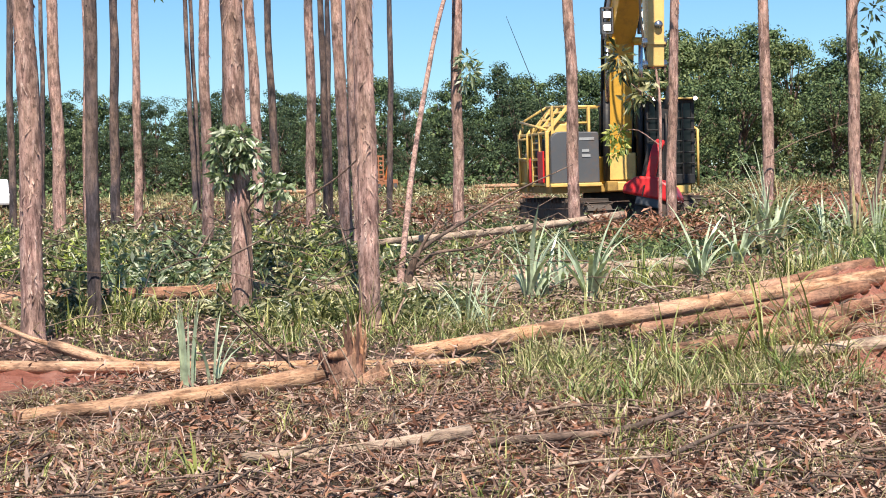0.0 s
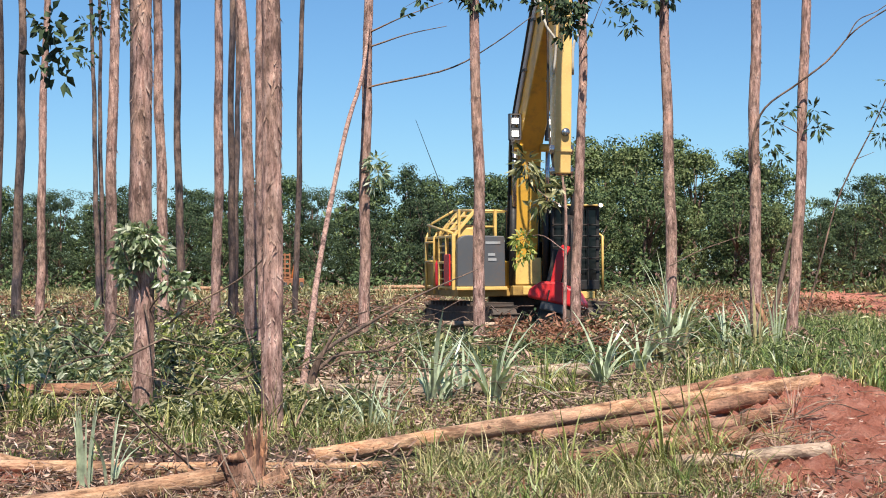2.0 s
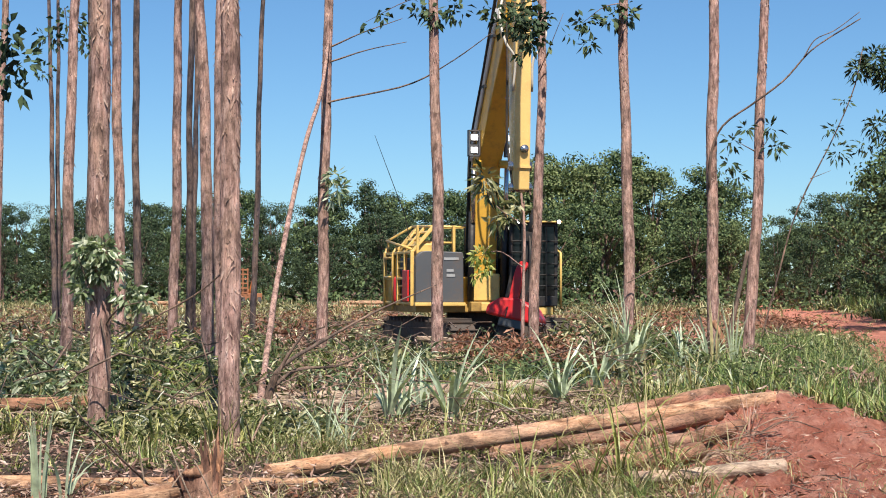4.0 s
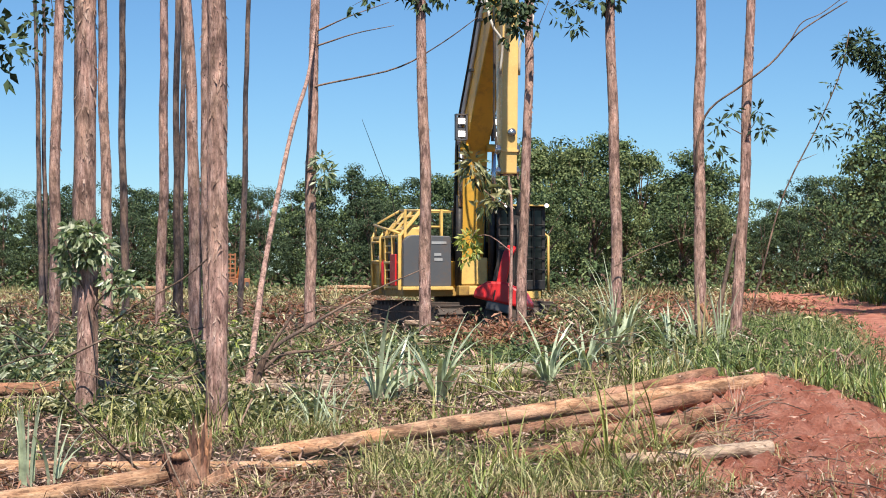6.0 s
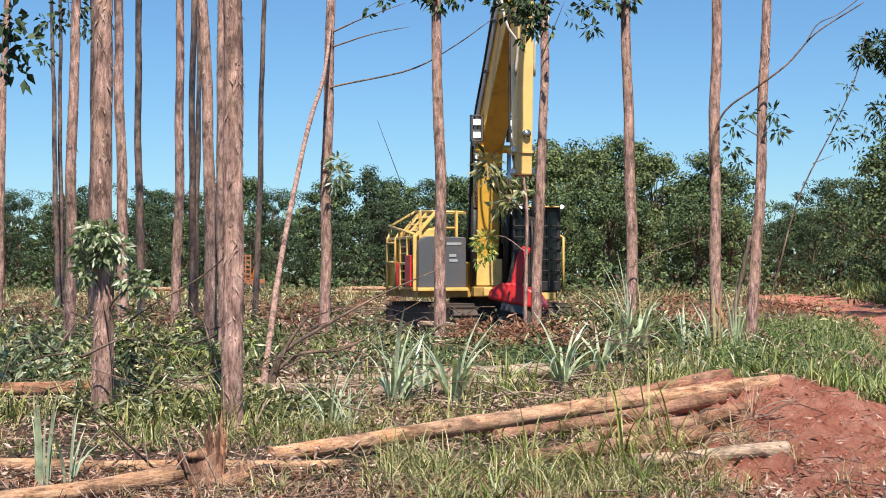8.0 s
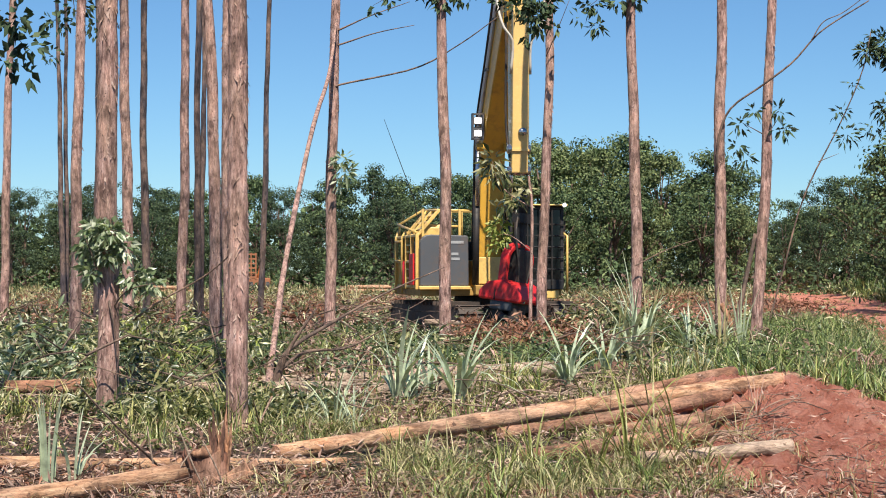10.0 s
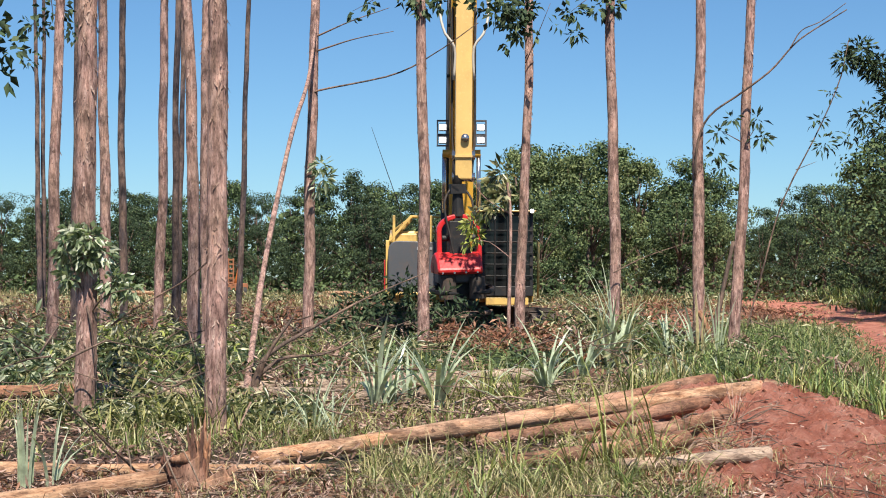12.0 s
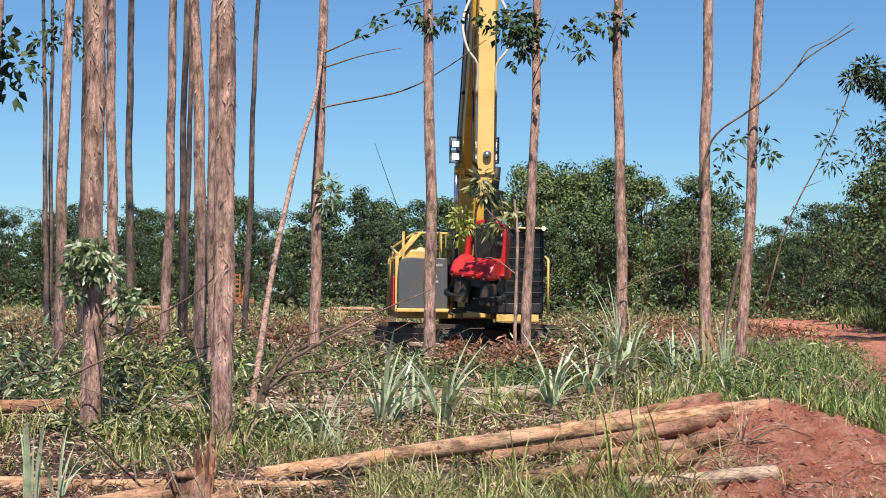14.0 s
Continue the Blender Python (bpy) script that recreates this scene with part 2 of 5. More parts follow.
def box(x0, y0, z0, x1, y1, z1):
    v = [(x, y, z) for z in (z0, z1) for y in (y0, y1) for x in (x0, x1)]
    return v, [(0, 2, 3, 1), (4, 5, 7, 6), (0, 1, 5, 4), (2, 6, 7, 3), (0, 4, 6, 2), (1, 3, 7, 5)]


def prism(profile, x0, x1):
    """A closed profile of (y, z) points, drawn along x."""
    n = len(profile)
    v = [(x0, y, z) for y, z in profile] + [(x1, y, z) for y, z in profile]
    f = [tuple(range(n)), tuple(range(2 * n - 1, n - 1, -1))]
    f += [(i, i + n, (i + 1) % n + n, (i + 1) % n) for i in range(n)]
    return v, f


def tube(points, radii, sides=10, rough=0.0, seed=0, caps=True):
    """A tube along points; radii one or as many as points; rough: uneven skin as a share of the radius."""
    pts = [Vector(p) for p in points]
    if isinstance(radii, (int, float)):
        radii = [radii] * len(pts)
    v, f = [], []
    side = None
    for i, p in enumerate(pts):
        way = (pts[min(i + 1, len(pts) - 1)] - pts[max(i - 1, 0)]).normalized()
        if side is None:
            side = way.orthogonal().normalized()
        side = (side - way * side.dot(way)).normalized()
        up = way.cross(side)
        for k in range(sides):
            a = 2 * math.pi * k / sides
            d = side * math.cos(a) + up * math.sin(a)
            r = radii[i]
            if rough:
                r *= 1 + rough * noise.noise(Vector((p.x * 2 + d.x * 1.3 + seed, p.y * 2 + d.y * 1.3, p.z * 2 + d.z * 1.3)))
            v.append(p + d * r)
    for i in range(len(pts) - 1):
        for k in range(sides):
            a, b = i * sides + k, i * sides + (k + 1) % sides
            f.append((a, b, b + sides, a + sides))
    if caps:
        f.append(tuple(range(sides - 1, -1, -1)))
        f.append(tuple(range((len(pts) - 1) * sides, len(pts) * sides)))
    return v, f


def spline(points, n):
    """n points on a smooth curve through the given ones."""
    p = [Vector(q) for q in points]
    p = [p[0] * 2 - p[1]] + p + [p[-1] * 2 - p[-2]]
    out, m = [], len(p) - 3
    for i in range(n):
        u = i / (n - 1) * m
        k = min(int(u), m - 1)
        t = u - k
        a, b, c, d = p[k:k + 4]
        out.append(0.5 * ((2 * b) + (c - a) * t + (2 * a - 5 * b + 4 * c - d) * t * t + (3 * b - a - 3 * c + d) * t ** 3))
    return out


def leaves(centres, ways, lengths, widths, rng, fold=0.25, droop=0.0):
    """Lance-shaped folded leaves of four triangles: numpy arrays of places and directions."""
    n = len(centres)
    ways = ways / np.maximum(np.linalg.norm(ways, axis=1, keepdims=True), 1e-6)
    ref = rng.normal(size=(n, 3))
    side = np.cross(ways, ref)
    side /= np.maximum(np.linalg.norm(side, axis=1, keepdims=True), 1e-6)
    up = np.cross(side, ways)
    L, W = lengths[:, None], widths[:, None]
    base = centres
    mid = centres + ways * L * 0.45
    tip = centres + ways * L + np.array([0, 0, -1.0]) * L * droop
    v = np.stack([base, mid + side * W * 0.5 + up * W * fold, tip, mid - side * W * 0.5 + up * W * fold, mid], 1).reshape(-1, 3)
    i = np.arange(n)[:, None] * 5
    f = np.concatenate([i + [0, 4, 1], i + [4, 2, 1], i + [0, 3, 4], i + [4, 3, 2]], 0)
    return v, f


def flat_leaves(centres, ways, lengths, widths, rng, outward=None):
    """Diamond leaves of two triangles, for woods far off; outward: the way that their faces look."""
    n = len(centres)
    ways = ways / np.maximum(np.linalg.norm(ways, axis=1, keepdims=True), 1e-6)
    facing = rng.normal(size=(n, 3))
    if outward is not None:
        facing = outward + facing * 0.38
    side = np.cross(ways, facing)
    side /= np.maximum(np.linalg.norm(side, axis=1, keepdims=True), 1e-6)
    up = np.cross(side, ways)
    L, W = lengths[:, None], widths[:, None]
    mid = centres + ways * L * 0.5
    v = np.stack([centres, mid + side * W * 0.5 + up * W * 0.2, centres + ways * L, mid - side * W * 0.5 + up * W * 0.2], 1).reshape(-1, 3)
    i = np.arange(n)[:, None] * 4
    return v, np.concatenate([i + [0, 2, 1], i + [0, 3, 2]], 0)


def blades(roots, ways, lengths, widths, bend, rng, steps=3):
    """Grass blades: tapering strips that bow over towards their direction."""
    n = len(roots)
    flat = ways.copy()
    flat[:, 2] = 0
    flat /= np.maximum(np.linalg.norm(flat, axis=1, keepdims=True), 1e-6)
    side = np.stack([-flat[:, 1], flat[:, 0], np.zeros(n)], 1)
    turn = rng.uniform(-0.8, 0.8, (n, 1))
    side = side * np.cos(turn) + flat * np.sin(turn)
    up = np.array([0, 0, 1.0])
    rows = []
    for k in range(steps + 1):
        u = k / steps
        lean = bend[:, None] * u
        p = roots + lengths[:, None] * u * (flat * np.sin(lean) + up * np.cos(lean))
        w = widths[:, None] * (1 - u) ** 0.7 * 0.5 * (0.6 + 0.8 * u if u < 0.5 else 1.0)
        rows += [p - side * w, p + side * w]
    v = np.stack(rows, 1).reshape(-1, 3)
    i = np.arange(n)[:, None] * (2 * steps + 2)
    f = np.concatenate([i + [2 * k, 2 * k + 1, 2 * k + 3, 2 * k + 2] for k in range(steps)], 0)
    return v, f


def array_mesh(name, v, f, mat):
    me = bpy.data.meshes.new(name)
    nv, nf, k = len(v), len(f), f.shape[1]
    me.vertices.add(nv)
    me.vertices.foreach_set("co", np.asarray(v, dtype=np.float32).ravel())
    me.loops.add(nf * k)
    me.loops.foreach_set("vertex_index", np.asarray(f, dtype=np.int32).ravel())
    me.polygons.add(nf)
    me.polygons.foreach_set("loop_start", np.arange(0, nf * k, k, dtype=np.int32))
    me.materials.append(mat)
    me.update(calc_edges=True)
    me.validate()
    return me


def stuff(name, v, f, mat, label, category, parent=None):
    ob = new(name, array_mesh(name, v, f, mat))
    ob.parent = parent
    if parent is None:
        tagged(ob, label, category)
    ob["kind"] = "stuff"
    return ob


def ball_ways(n, rng, up=0.0):
    d = rng.normal(size=(n, 3))
    d[:, 2] += up
    return d / np.linalg.norm(d, axis=1, keepdims=True)


def empty(name, x=0, y=0, z=0, rz=0):
    ob = new(name)
    ob.matrix_world = pose(x, y, z, 0, 0, rz)
    ob.empty_display_size = 0.2
    return ob


# ---- ground ----
def road_x(y):
    return 3.35 + 0.197 * y - 0.0008 * max(0.0, y - 60) ** 2


def smooth_step(a, b, x):
    t = min(1.0, max(0.0, (x - a) / (b - a)))
    return t * t * (3 - 2 * t)


def bareness(x, y):
    """1 on the red dirt track and the scraped mound, 0 on the forest floor."""
    d = x - road_x(y) - 0.1
    wide = 1.5 + (0.022 * max(0.0, y - 48) if d < 0 else 0.0)      # the track spreads into the clearing
    road = 1 - smooth_step(wide, wide + 0.7, abs(d)) if y > 12 else 0.0
    near = (1 - smooth_step(0.6, 1.0, math.hypot((x - 3.05) / 2.15, (y - 14.6) / 6.0)))
    near2 = (1 - smooth_step(0.5, 1.0, math.hypot((x + 4.3) / 1.4, (y - 11.9) / 0.9))) * 0.75
    clearing = 0.30 * smooth_step(50, 62, y) * (1 - smooth_step(95, 118, y))
    clearing2 = 0.6 * (1 - smooth_step(0.6, 1.0, math.hypot((x - 6) / 7, (y - 55) / 14)))
    return min(1.0, max(road, near, near2, clearing, clearing2))


def height(x, y):
    z = 0.05 * noise.noise(Vector((x * 0.5, y * 0.5, 1))) + 0.03 * noise.noise(Vector((x * 1.7, y * 1.7, 5)))
    if y < 80:
        z += 0.018 * noise.noise(Vector((x * 5, y * 5, 9)))
    b = bareness(x, y)
    if b > 0.05 and y < 30:
        z += b * (0.085 * abs(noise.noise(Vector((x * 3.4 + y * 0.8, y * 2.6, 8)))) ** 0.6 - 0.04 + 0.11 * noise.noise(Vector((x * 2.2, y * 1.6, 3))) + 0.10 * (0.5 - abs(noise.noise(Vector((x * 4.5, y * 4.5, 3))))) + 0.075 * noise.noise(Vector((x * 9, y * 9, 4))) + 0.045 * noise.noise(Vector((x * 24, y * 24, 6))))
    z += 0.30 * math.exp(-((x - 3.4) / 1.0) ** 2 - ((y - 17.6) / 2.3) ** 2)
    if y > 16:
        d = x - road_x(y) - 0.1
        z -= 0.10 * math.exp(-((d - 0.8) / 0.35) ** 2) + 0.10 * math.exp(-((d + 0.8) / 0.35) ** 2)
        z += 0.5 * math.exp(-((d - 3.8) / 1.2) ** 2)
    if y > 100:
        z *= max(0, 1 - (y - 100) / 60)
    return z


def spaced(stops):
    out = []
    for a, b, n in stops:
        out += [a + (b - a) * i / n for i in range(n)]
    return out + [stops[-1][1]]


def build_ground():
    xs = spaced([(-3000, -300, 6), (-300, -60, 10), (-60, -14, 30), (-14, 0.6, 100), (0.6, 5.2, 110), (5.2, 14, 60), (14, 60, 40), (60, 300, 10), (300, 3000, 6)])
    ys = spaced([(-3000, -200, 6), (-200, -10, 12), (-10, 5, 20), (5, 9.5, 40), (9.5, 20.5, 230), (20.5, 26, 50), (26, 60, 120), (60, 160, 60), (160, 400, 10), (400, 4000, 8)])
    v, bare = [], []
    for y in ys:
        for x in xs:
            near = -70 < x < 70 and -12 < y < 160
            v.append((x, y, height(x, y) if near else 0.0))
            bare.append(bareness(x, y) if near else 0.0)
    n = len(xs)
    f = [(j * n + i, j * n + i + 1, (j + 1) * n + i + 1, (j + 1) * n + i) for j in range(len(ys) - 1) for i in range(n - 1)]
    me = mesh_of("ground", v, f, ground_material(), True)
    at = me.attributes.new("bare", "FLOAT", "POINT")
    at.data.foreach_set("value", bare)
    return tagged(new("ground", me), "red soil forest floor with dry leaf litter and a dirt track", "ground", kind="structure")


build_ground()

# ---- plantation eucalyptus trees ----
def crown_geometry(seed, spread=1.5, low=13.0, high=19.0, count=620):
    """Limbs and hanging leaves of a slender plantation crown; origin at the foot of the tree."""
    rng = np.random.default_rng(seed)
    limbs, cs, ws = [], [], []
    for k in range(16):
        z = low + (high - low) * k / 16
        a = rng.uniform(0, 6.28)
        r = spread * (1.0 - 0.6 * k / 16) * rng.uniform(0.6, 1.1)
        end = Vector((math.cos(a) * r, math.sin(a) * r, z + rng.uniform(0.6, 1.4)))
        limbs.append(tube(spline([(0, 0, z), (end.x * 0.5, end.y * 0.5, z + 0.25), end], 5), [0.022, 0.018, 0.014, 0.009, 0.004], 5))
        for _ in range(count // 16):
            u = rng.uniform(0.35, 1.0)
            p = Vector((0, 0, z)).lerp(end, u)
            cs.append((p.x + rng.normal(0, 0.24), p.y + rng.normal(0, 0.24), p.z + rng.normal(0, 0.24)))
            ws.append((rng.normal(0, 0.6), rng.normal(0, 0.6), -0.5))
    n = len(cs)
    lv = leaves(np.array(cs), np.array(ws), rng.uniform(0.12, 0.22, n), rng.uniform(0.025, 0.045, n), rng)
    return joined(*limbs), lv


CROWNS = []
for s in range(3):
    limb_geo, (lv, lf) = crown_geometry(40 + s)
    CROWNS.append((mesh_of("limbs", limb_geo[0], limb_geo[1], BARK, True), array_mesh("crown", lv, lf, LEAF)))


def eucalyptus(x, y, lean, r, seed, mat=BARK, tall=19.5, flakes=0, lean_y=0.0, sweep=0.0):
    """One tree: trunk with flaring foot and peeling bark, limbs and crown."""
    rng = np.random.default_rng(seed)
    tree = tagged(empty("eucalyptus_tree", x, y, -0.08), "", "tree", "plantation trees")
    heights = [0, 0.08, 0.2, 0.4] + [0.4 + (tall - 0.4) * (i / 60) ** 1.25 for i in range(1, 61)]
    pts, rad = [], []
    ph = rng.uniform(0, 6.28, 4)
    for z in heights:
        wob = 0.35 * r * min(1.0, z / 1.5)
        pts.append((lean * z + sweep * math.sin(z * 0.55) + wob * math.sin(z * 0.9 + ph[0]) * 0.6 + wob * 0.3 * math.sin(z * 2.3 + ph[1]),
                    lean_y * z + wob * math.sin(z * 0.8 + ph[2]), z))
        rad.append(r * (1.04 - 0.78 * (z / tall) ** 1.15) * (1 + 0.35 * math.exp(-z / 0.12)))
    part("trunk", tube(pts, rad, 14 if flakes else 10, 0.16, seed, True), mat, tree, smooth=True)
    if flakes:
        vs, fs = [], []
        for _ in range(flakes):
            z = rng.uniform(0.4, 7.5)
            i = max(k for k in range(len(heights)) if heights[k] <= z)
            c = Vector(pts[i]).lerp(Vector(pts[i + 1]), (z - heights[i]) / (heights[i + 1] - heights[i]))
            a = rng.uniform(0, 6.28)
            rr = rad[i] * rng.uniform(0.97, 1.03)
            d, s = Vector((math.cos(a), math.sin(a), 0)), Vector((-math.sin(a), math.cos(a), 0))
            w, l = rng.uniform(0.003, 0.015), rng.uniform(0.025, 0.12)
            out = rng.uniform(0.003, 0.022)
            tilt = s * rng.normal(0, 0.03)
            n = len(vs)
            vs += [c + d * rr - s * w, c + d * rr + s * w, c + d * (rr + out * 0.3) - s * w * 0.9 + tilt * 0.5 - Vector((0, 0, l * 0.5)),
                   c + d * (rr + out * 0.3) + s * w * 0.9 + tilt * 0.5 - Vector((0, 0, l * 0.5)), c + d * (rr + out) + tilt - Vector((0, 0, l))]
            fs += [(n, n + 1, n + 3, n + 2), (n + 2, n + 3, n + 4)]
        fl = part("loose_bark", (vs, fs), BARK_LOOSE, tree, "peeling strips of bark")
        fl["kind"] = "stuff"
    limb_me, crown_me = CROWNS[seed % 3]
    for nm, me in (("limbs", limb_me), ("crown", crown_me)):
        ob = new(nm, me)
        ob.parent = tree
        ob.matrix_local = Matrix.Translation((lean * tall * 0.75, lean_y * tall * 0.75, 0)) @ pose(0, 0, 0, 0, 0, seed * 77 % 360)
    return tree


# x, y, lean, radius: nearest row, then those behind it
FRONT = [(-5.10, 14.5, 0.012, 0.102), (-3.55, 16.3, 0.008, 0.106), (-2.06, 15.1, -0.009, 0.097)]
for i, (x, y, le, r) in enumerate(FRONT):
    tagged(eucalyptus(x, y, le, r, 11 + i, BARK, 19.5, 620), "tall bare eucalyptus trunk with peeling reddish bark near the felled logs")
# trunks under canopy, with the shade put into their bark colour
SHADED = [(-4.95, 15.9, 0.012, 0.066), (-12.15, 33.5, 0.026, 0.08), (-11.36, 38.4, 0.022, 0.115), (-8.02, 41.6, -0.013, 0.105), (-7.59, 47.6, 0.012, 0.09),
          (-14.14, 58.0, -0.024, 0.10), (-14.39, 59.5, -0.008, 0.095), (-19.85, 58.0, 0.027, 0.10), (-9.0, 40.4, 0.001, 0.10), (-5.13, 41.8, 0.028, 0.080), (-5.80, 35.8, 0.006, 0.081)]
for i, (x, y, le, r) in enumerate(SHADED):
    tagged(eucalyptus(x, y, le, r, 31 + i, BARK_SHADED, 19.5), "slender eucalyptus trunk in the plantation, its shade painted as dark grey-brown bark")
MIDDLE = [(-11.91, 35.9, 0.005, 0.145), (-12.16, 38.8, 0.020, 0.10), (-9.83, 34.9, 0.024, 0.091), (-6.54, 27.5, 0.020, 0.095), (-6.85, 33.6, -0.014, 0.115),
          (-5.91, 34.4, 0.016, 0.105), (-3.94, 26.6, -0.031, 0.100), (-3.55, 25.0, -0.007, 0.085)]
for i, (x, y, le, r) in enumerate(MIDDLE):
    tagged(eucalyptus(x, y, le, r, 51 + i, BARK, 19.5, 320), "straight reddish-brown eucalyptus trunk standing in slash")
ROW = [(-2.66, 33.1, 0.016, 0.115), (-0.27, 29.7, -0.008, 0.108), (1.55, 31.2, 0.027, 0.095), (3.25, 30.1, -0.008, 0.104), (4.89, 30.7, 0.007, 0.112), (5.55, 30.7, 0.055, 0.105)]
for i, (x, y, le, r) in enumerate(ROW):
    tagged(eucalyptus(x, y, le, r, 71 + i, BARK, 19.5, 420, sweep=0.012), "straight eucalyptus trunk in the row before the machine")

# ---- felled logs ----
def log(name, a, b, ra, rb, mat, label, bow=0.02, seed=0, sides=12, end=None, group="felled logs"):
    a, b = Vector(a), Vector(b)
    long = (b - a).length
    n = max(6, int(long / 0.2))
    thing = new(name)
    thing.matrix_world = Matrix.Translation((a + b) / 2) @ (b - a).to_track_quat("Z", "Y").to_matrix().to_4x4() @ pose(0, 0, 0, 0, 0, seed * 50)
    tagged(thing, label, "log", group)
    pts, rad = [], []
    for i in range(n + 1):
        u = i / n
        pts.append(Vector((bow * math.sin(u * 5 + seed) * 0.6, bow * math.sin(u * 3.1 + seed * 2) * 0.6, (u - 0.5) * long)))
        rad.append(ra + (rb - ra) * u)
    part("stem", tube(pts, rad, sides, 0.2, seed), mat, thing, smooth=True)
    for at, nxt, r in ((0, 1, ra), (-1, -2, rb)):
        w = (pts[at] - pts[nxt]).normalized()
        part("cut_end", tube([pts[at] + w * 0.001, pts[at] + w * 0.006], [r * 0.93, r * 0.9], sides), end or SPLINTER, thing, "pale sawn end grain")
    return thing


LOGS = [("felled_log", (-1.42, 12.62, 0.08), (3.54, 17.35, 0.35), 0.068, 0.087, LOGWOOD, "long peeled orange-brown log lying across the grass"),
        ("felled_log", (-5.9, 12.02, 0.085), (-0.85, 12.2, 0.07), 0.05, 0.044, LOGWOOD, "thin pale peeled log beside the stump"),
        ("felled_log", (-3.46, 9.52, 0.062), (-1.93, 11.25, 0.09), 0.05, 0.068, LOGWOOD, "short peeled log leaning on the broken stump"),
        ("felled_log", (0.35, 13.95, 0.10), (2.66, 16.3, 0.25), 0.05, 0.075, LOGRED, "brown log under the long log"),
        ("felled_log", (0.5, 12.5, 0.08), (2.05, 13.55, 0.15), 0.055, 0.075, LOGRED, "short brown log half buried in red soil"),
        ("felled_log", (1.2, 13.6, 0.12), (2.75, 15.5, 0.20), 0.055, 0.068, LOGRED, "short brown log in the small stack"),
        ("felled_log", (1.30, 12.1, 0.11), (2.52, 12.4, 0.14), 0.05, 0.062, LOGPALE, "short pale log on red soil"),
        ("felled_log", (1.1, 16.6, 0.10), (3.1, 18.6, 0.36), 0.06, 0.08, LOGRED, "dark reddish log behind the long log"),
        ("felled_log", (-9.5, 19.0, 0.12), (-4.0, 19.4, 0.13), 0.09, 0.085, LOGRED, "fallen grey-brown log in the slash"),
        ("felled_log", (-4.3, 19.9, 0.10), (-1.3, 19.6, 0.10), 0.07, 0.06, LOGPALE, "fallen pale log in the undergrowth"),
        ("felled_log", (-2.5, 20.4, 0.12), (1.3, 22.6, 0.12), 0.09, 0.11, LOGPALE, "weathered grey log behind the blue-green grasses"),
        ("felled_log", (-1.0, 18.9, 0.10), (0.9, 20.6, 0.10), 0.07, 0.08, LOGPALE, "weathered grey log among grasses"),
        ("felled_log", (-3.40, 25.63, 0.38), (0.65, 30.54, 0.60), 0.06, 0.08, LOGPALE, "pale peeled log before the machine"),
        ("felled_log", (-10.8, 29.0, 0.2), (-4.7, 30.2, 0.2), 0.08, 0.09, LOGPALE, "pale log lying in the slash"),
        ("felled_log", (-4.2, 31.0, 0.12), (-2.2, 37.5, 0.16), 0.06, 0.07, LOGPALE, "thin pale log lying in the slash")]
for i, (nm, a, b, ra, rb, mat, lab) in enumerate(LOGS):
    stem = log(nm, a, b, ra, rb, mat, lab, 0.03, i)
    if i == 12:
        POLE = stem      # drawn in by the head later on

# ---- woods behind the clearing ----
def woods_tree(seed, high, wide, leaf=0.19, clumps=64, per=125):
    """A broad native tree: trunk and limbs, crown of rounded clumps of leaves with gaps between them."""
    rng = np.random.default_rng(seed)
    wood = [tube(spline([(0, 0, -0.2), (rng.normal(0, 0.2), 0, high * 0.3), (rng.normal(0, 0.4), rng.normal(0, 0.3), high * 0.8)], 6), [0.2, 0.17, 0.14, 0.11, 0.08, 0.04], 7)]
    cs, ws, ns = [], [], []
    for k in range(clumps):
        u = rng.uniform(0.1, 0.95) ** 0.85
        z = high * u
        rr = wide * (0.35 + 0.75 * math.sin(math.pi * min(1, u * 0.8 + 0.16))) * 0.55
        a = rng.uniform(0, 6.28)
        d = rr * rng.uniform(0.3, 1.0) * (1 + 0.3 * math.sin(a * 3 + seed))
        c = np.array([math.cos(a) * d, math.sin(a) * d, z])
        if k % 4 == 0:
            wood.append(tube(spline([(0, 0, z * 0.55), (c[0] * 0.5, c[1] * 0.5, z * 0.8), tuple(c)], 4), [0.07, 0.05, 0.035, 0.015], 5))
        size = rng.uniform(0.42, 1.15) ** 1.4 * wide / 5.0
        n = ball_ways(per, rng, 0.25)
        p = c + n * np.array([size, size, size * 0.62]) * rng.uniform(0.55, 1.1, (per, 1))
        cs.append(p)
        t = np.cross(n, rng.normal(size=(per, 3)))
        t[:, 2] -= 0.3
        ws.append(t)
        ns.append(n + np.array([0, 0, 0.25]))
    cs, ws, ns = np.concatenate(cs), np.concatenate(ws), np.concatenate(ns)
    n = len(cs)
    return joined(*wood), flat_leaves(cs, ws, rng.uniform(0.6, 1.4, n) * leaf, rng.uniform(0.5, 0.85, n) * leaf, rng, ns)


WOODS = []
for s, (hh, ww) in enumerate([(8.6, 5.0), (9.6, 5.6), (8.0, 6.0), (11.5, 6.5), (10.4, 5.2), (9.0, 4.4)]):
    wg, (lv, lf) = woods_tree(200 + s, hh, ww)
    WOODS.append((mesh_of("trunk", wg[0], wg[1], DEADWOOD, True), array_mesh("crown", lv, lf, (LEAF_WOODS, LEAF_DEEP, LEAF_WOODS, LEAF_DEEP, LEAF_DEEP, LEAF_OLIVE)[s])))


def plant_woods(kind, x, y, turn, size, label):
    tree = tagged(empty("broadleaf_tree", x, y, -0.1), label, "tree", "edge of the woods")
    for nm, me in zip(("trunk", "crown"), WOODS[kind]):
        ob = new(nm, me)
        ob.parent = tree
        ob.matrix_local = pose(0, 0, 0, 0, 0, turn) @ Matrix.Scale(size, 4)


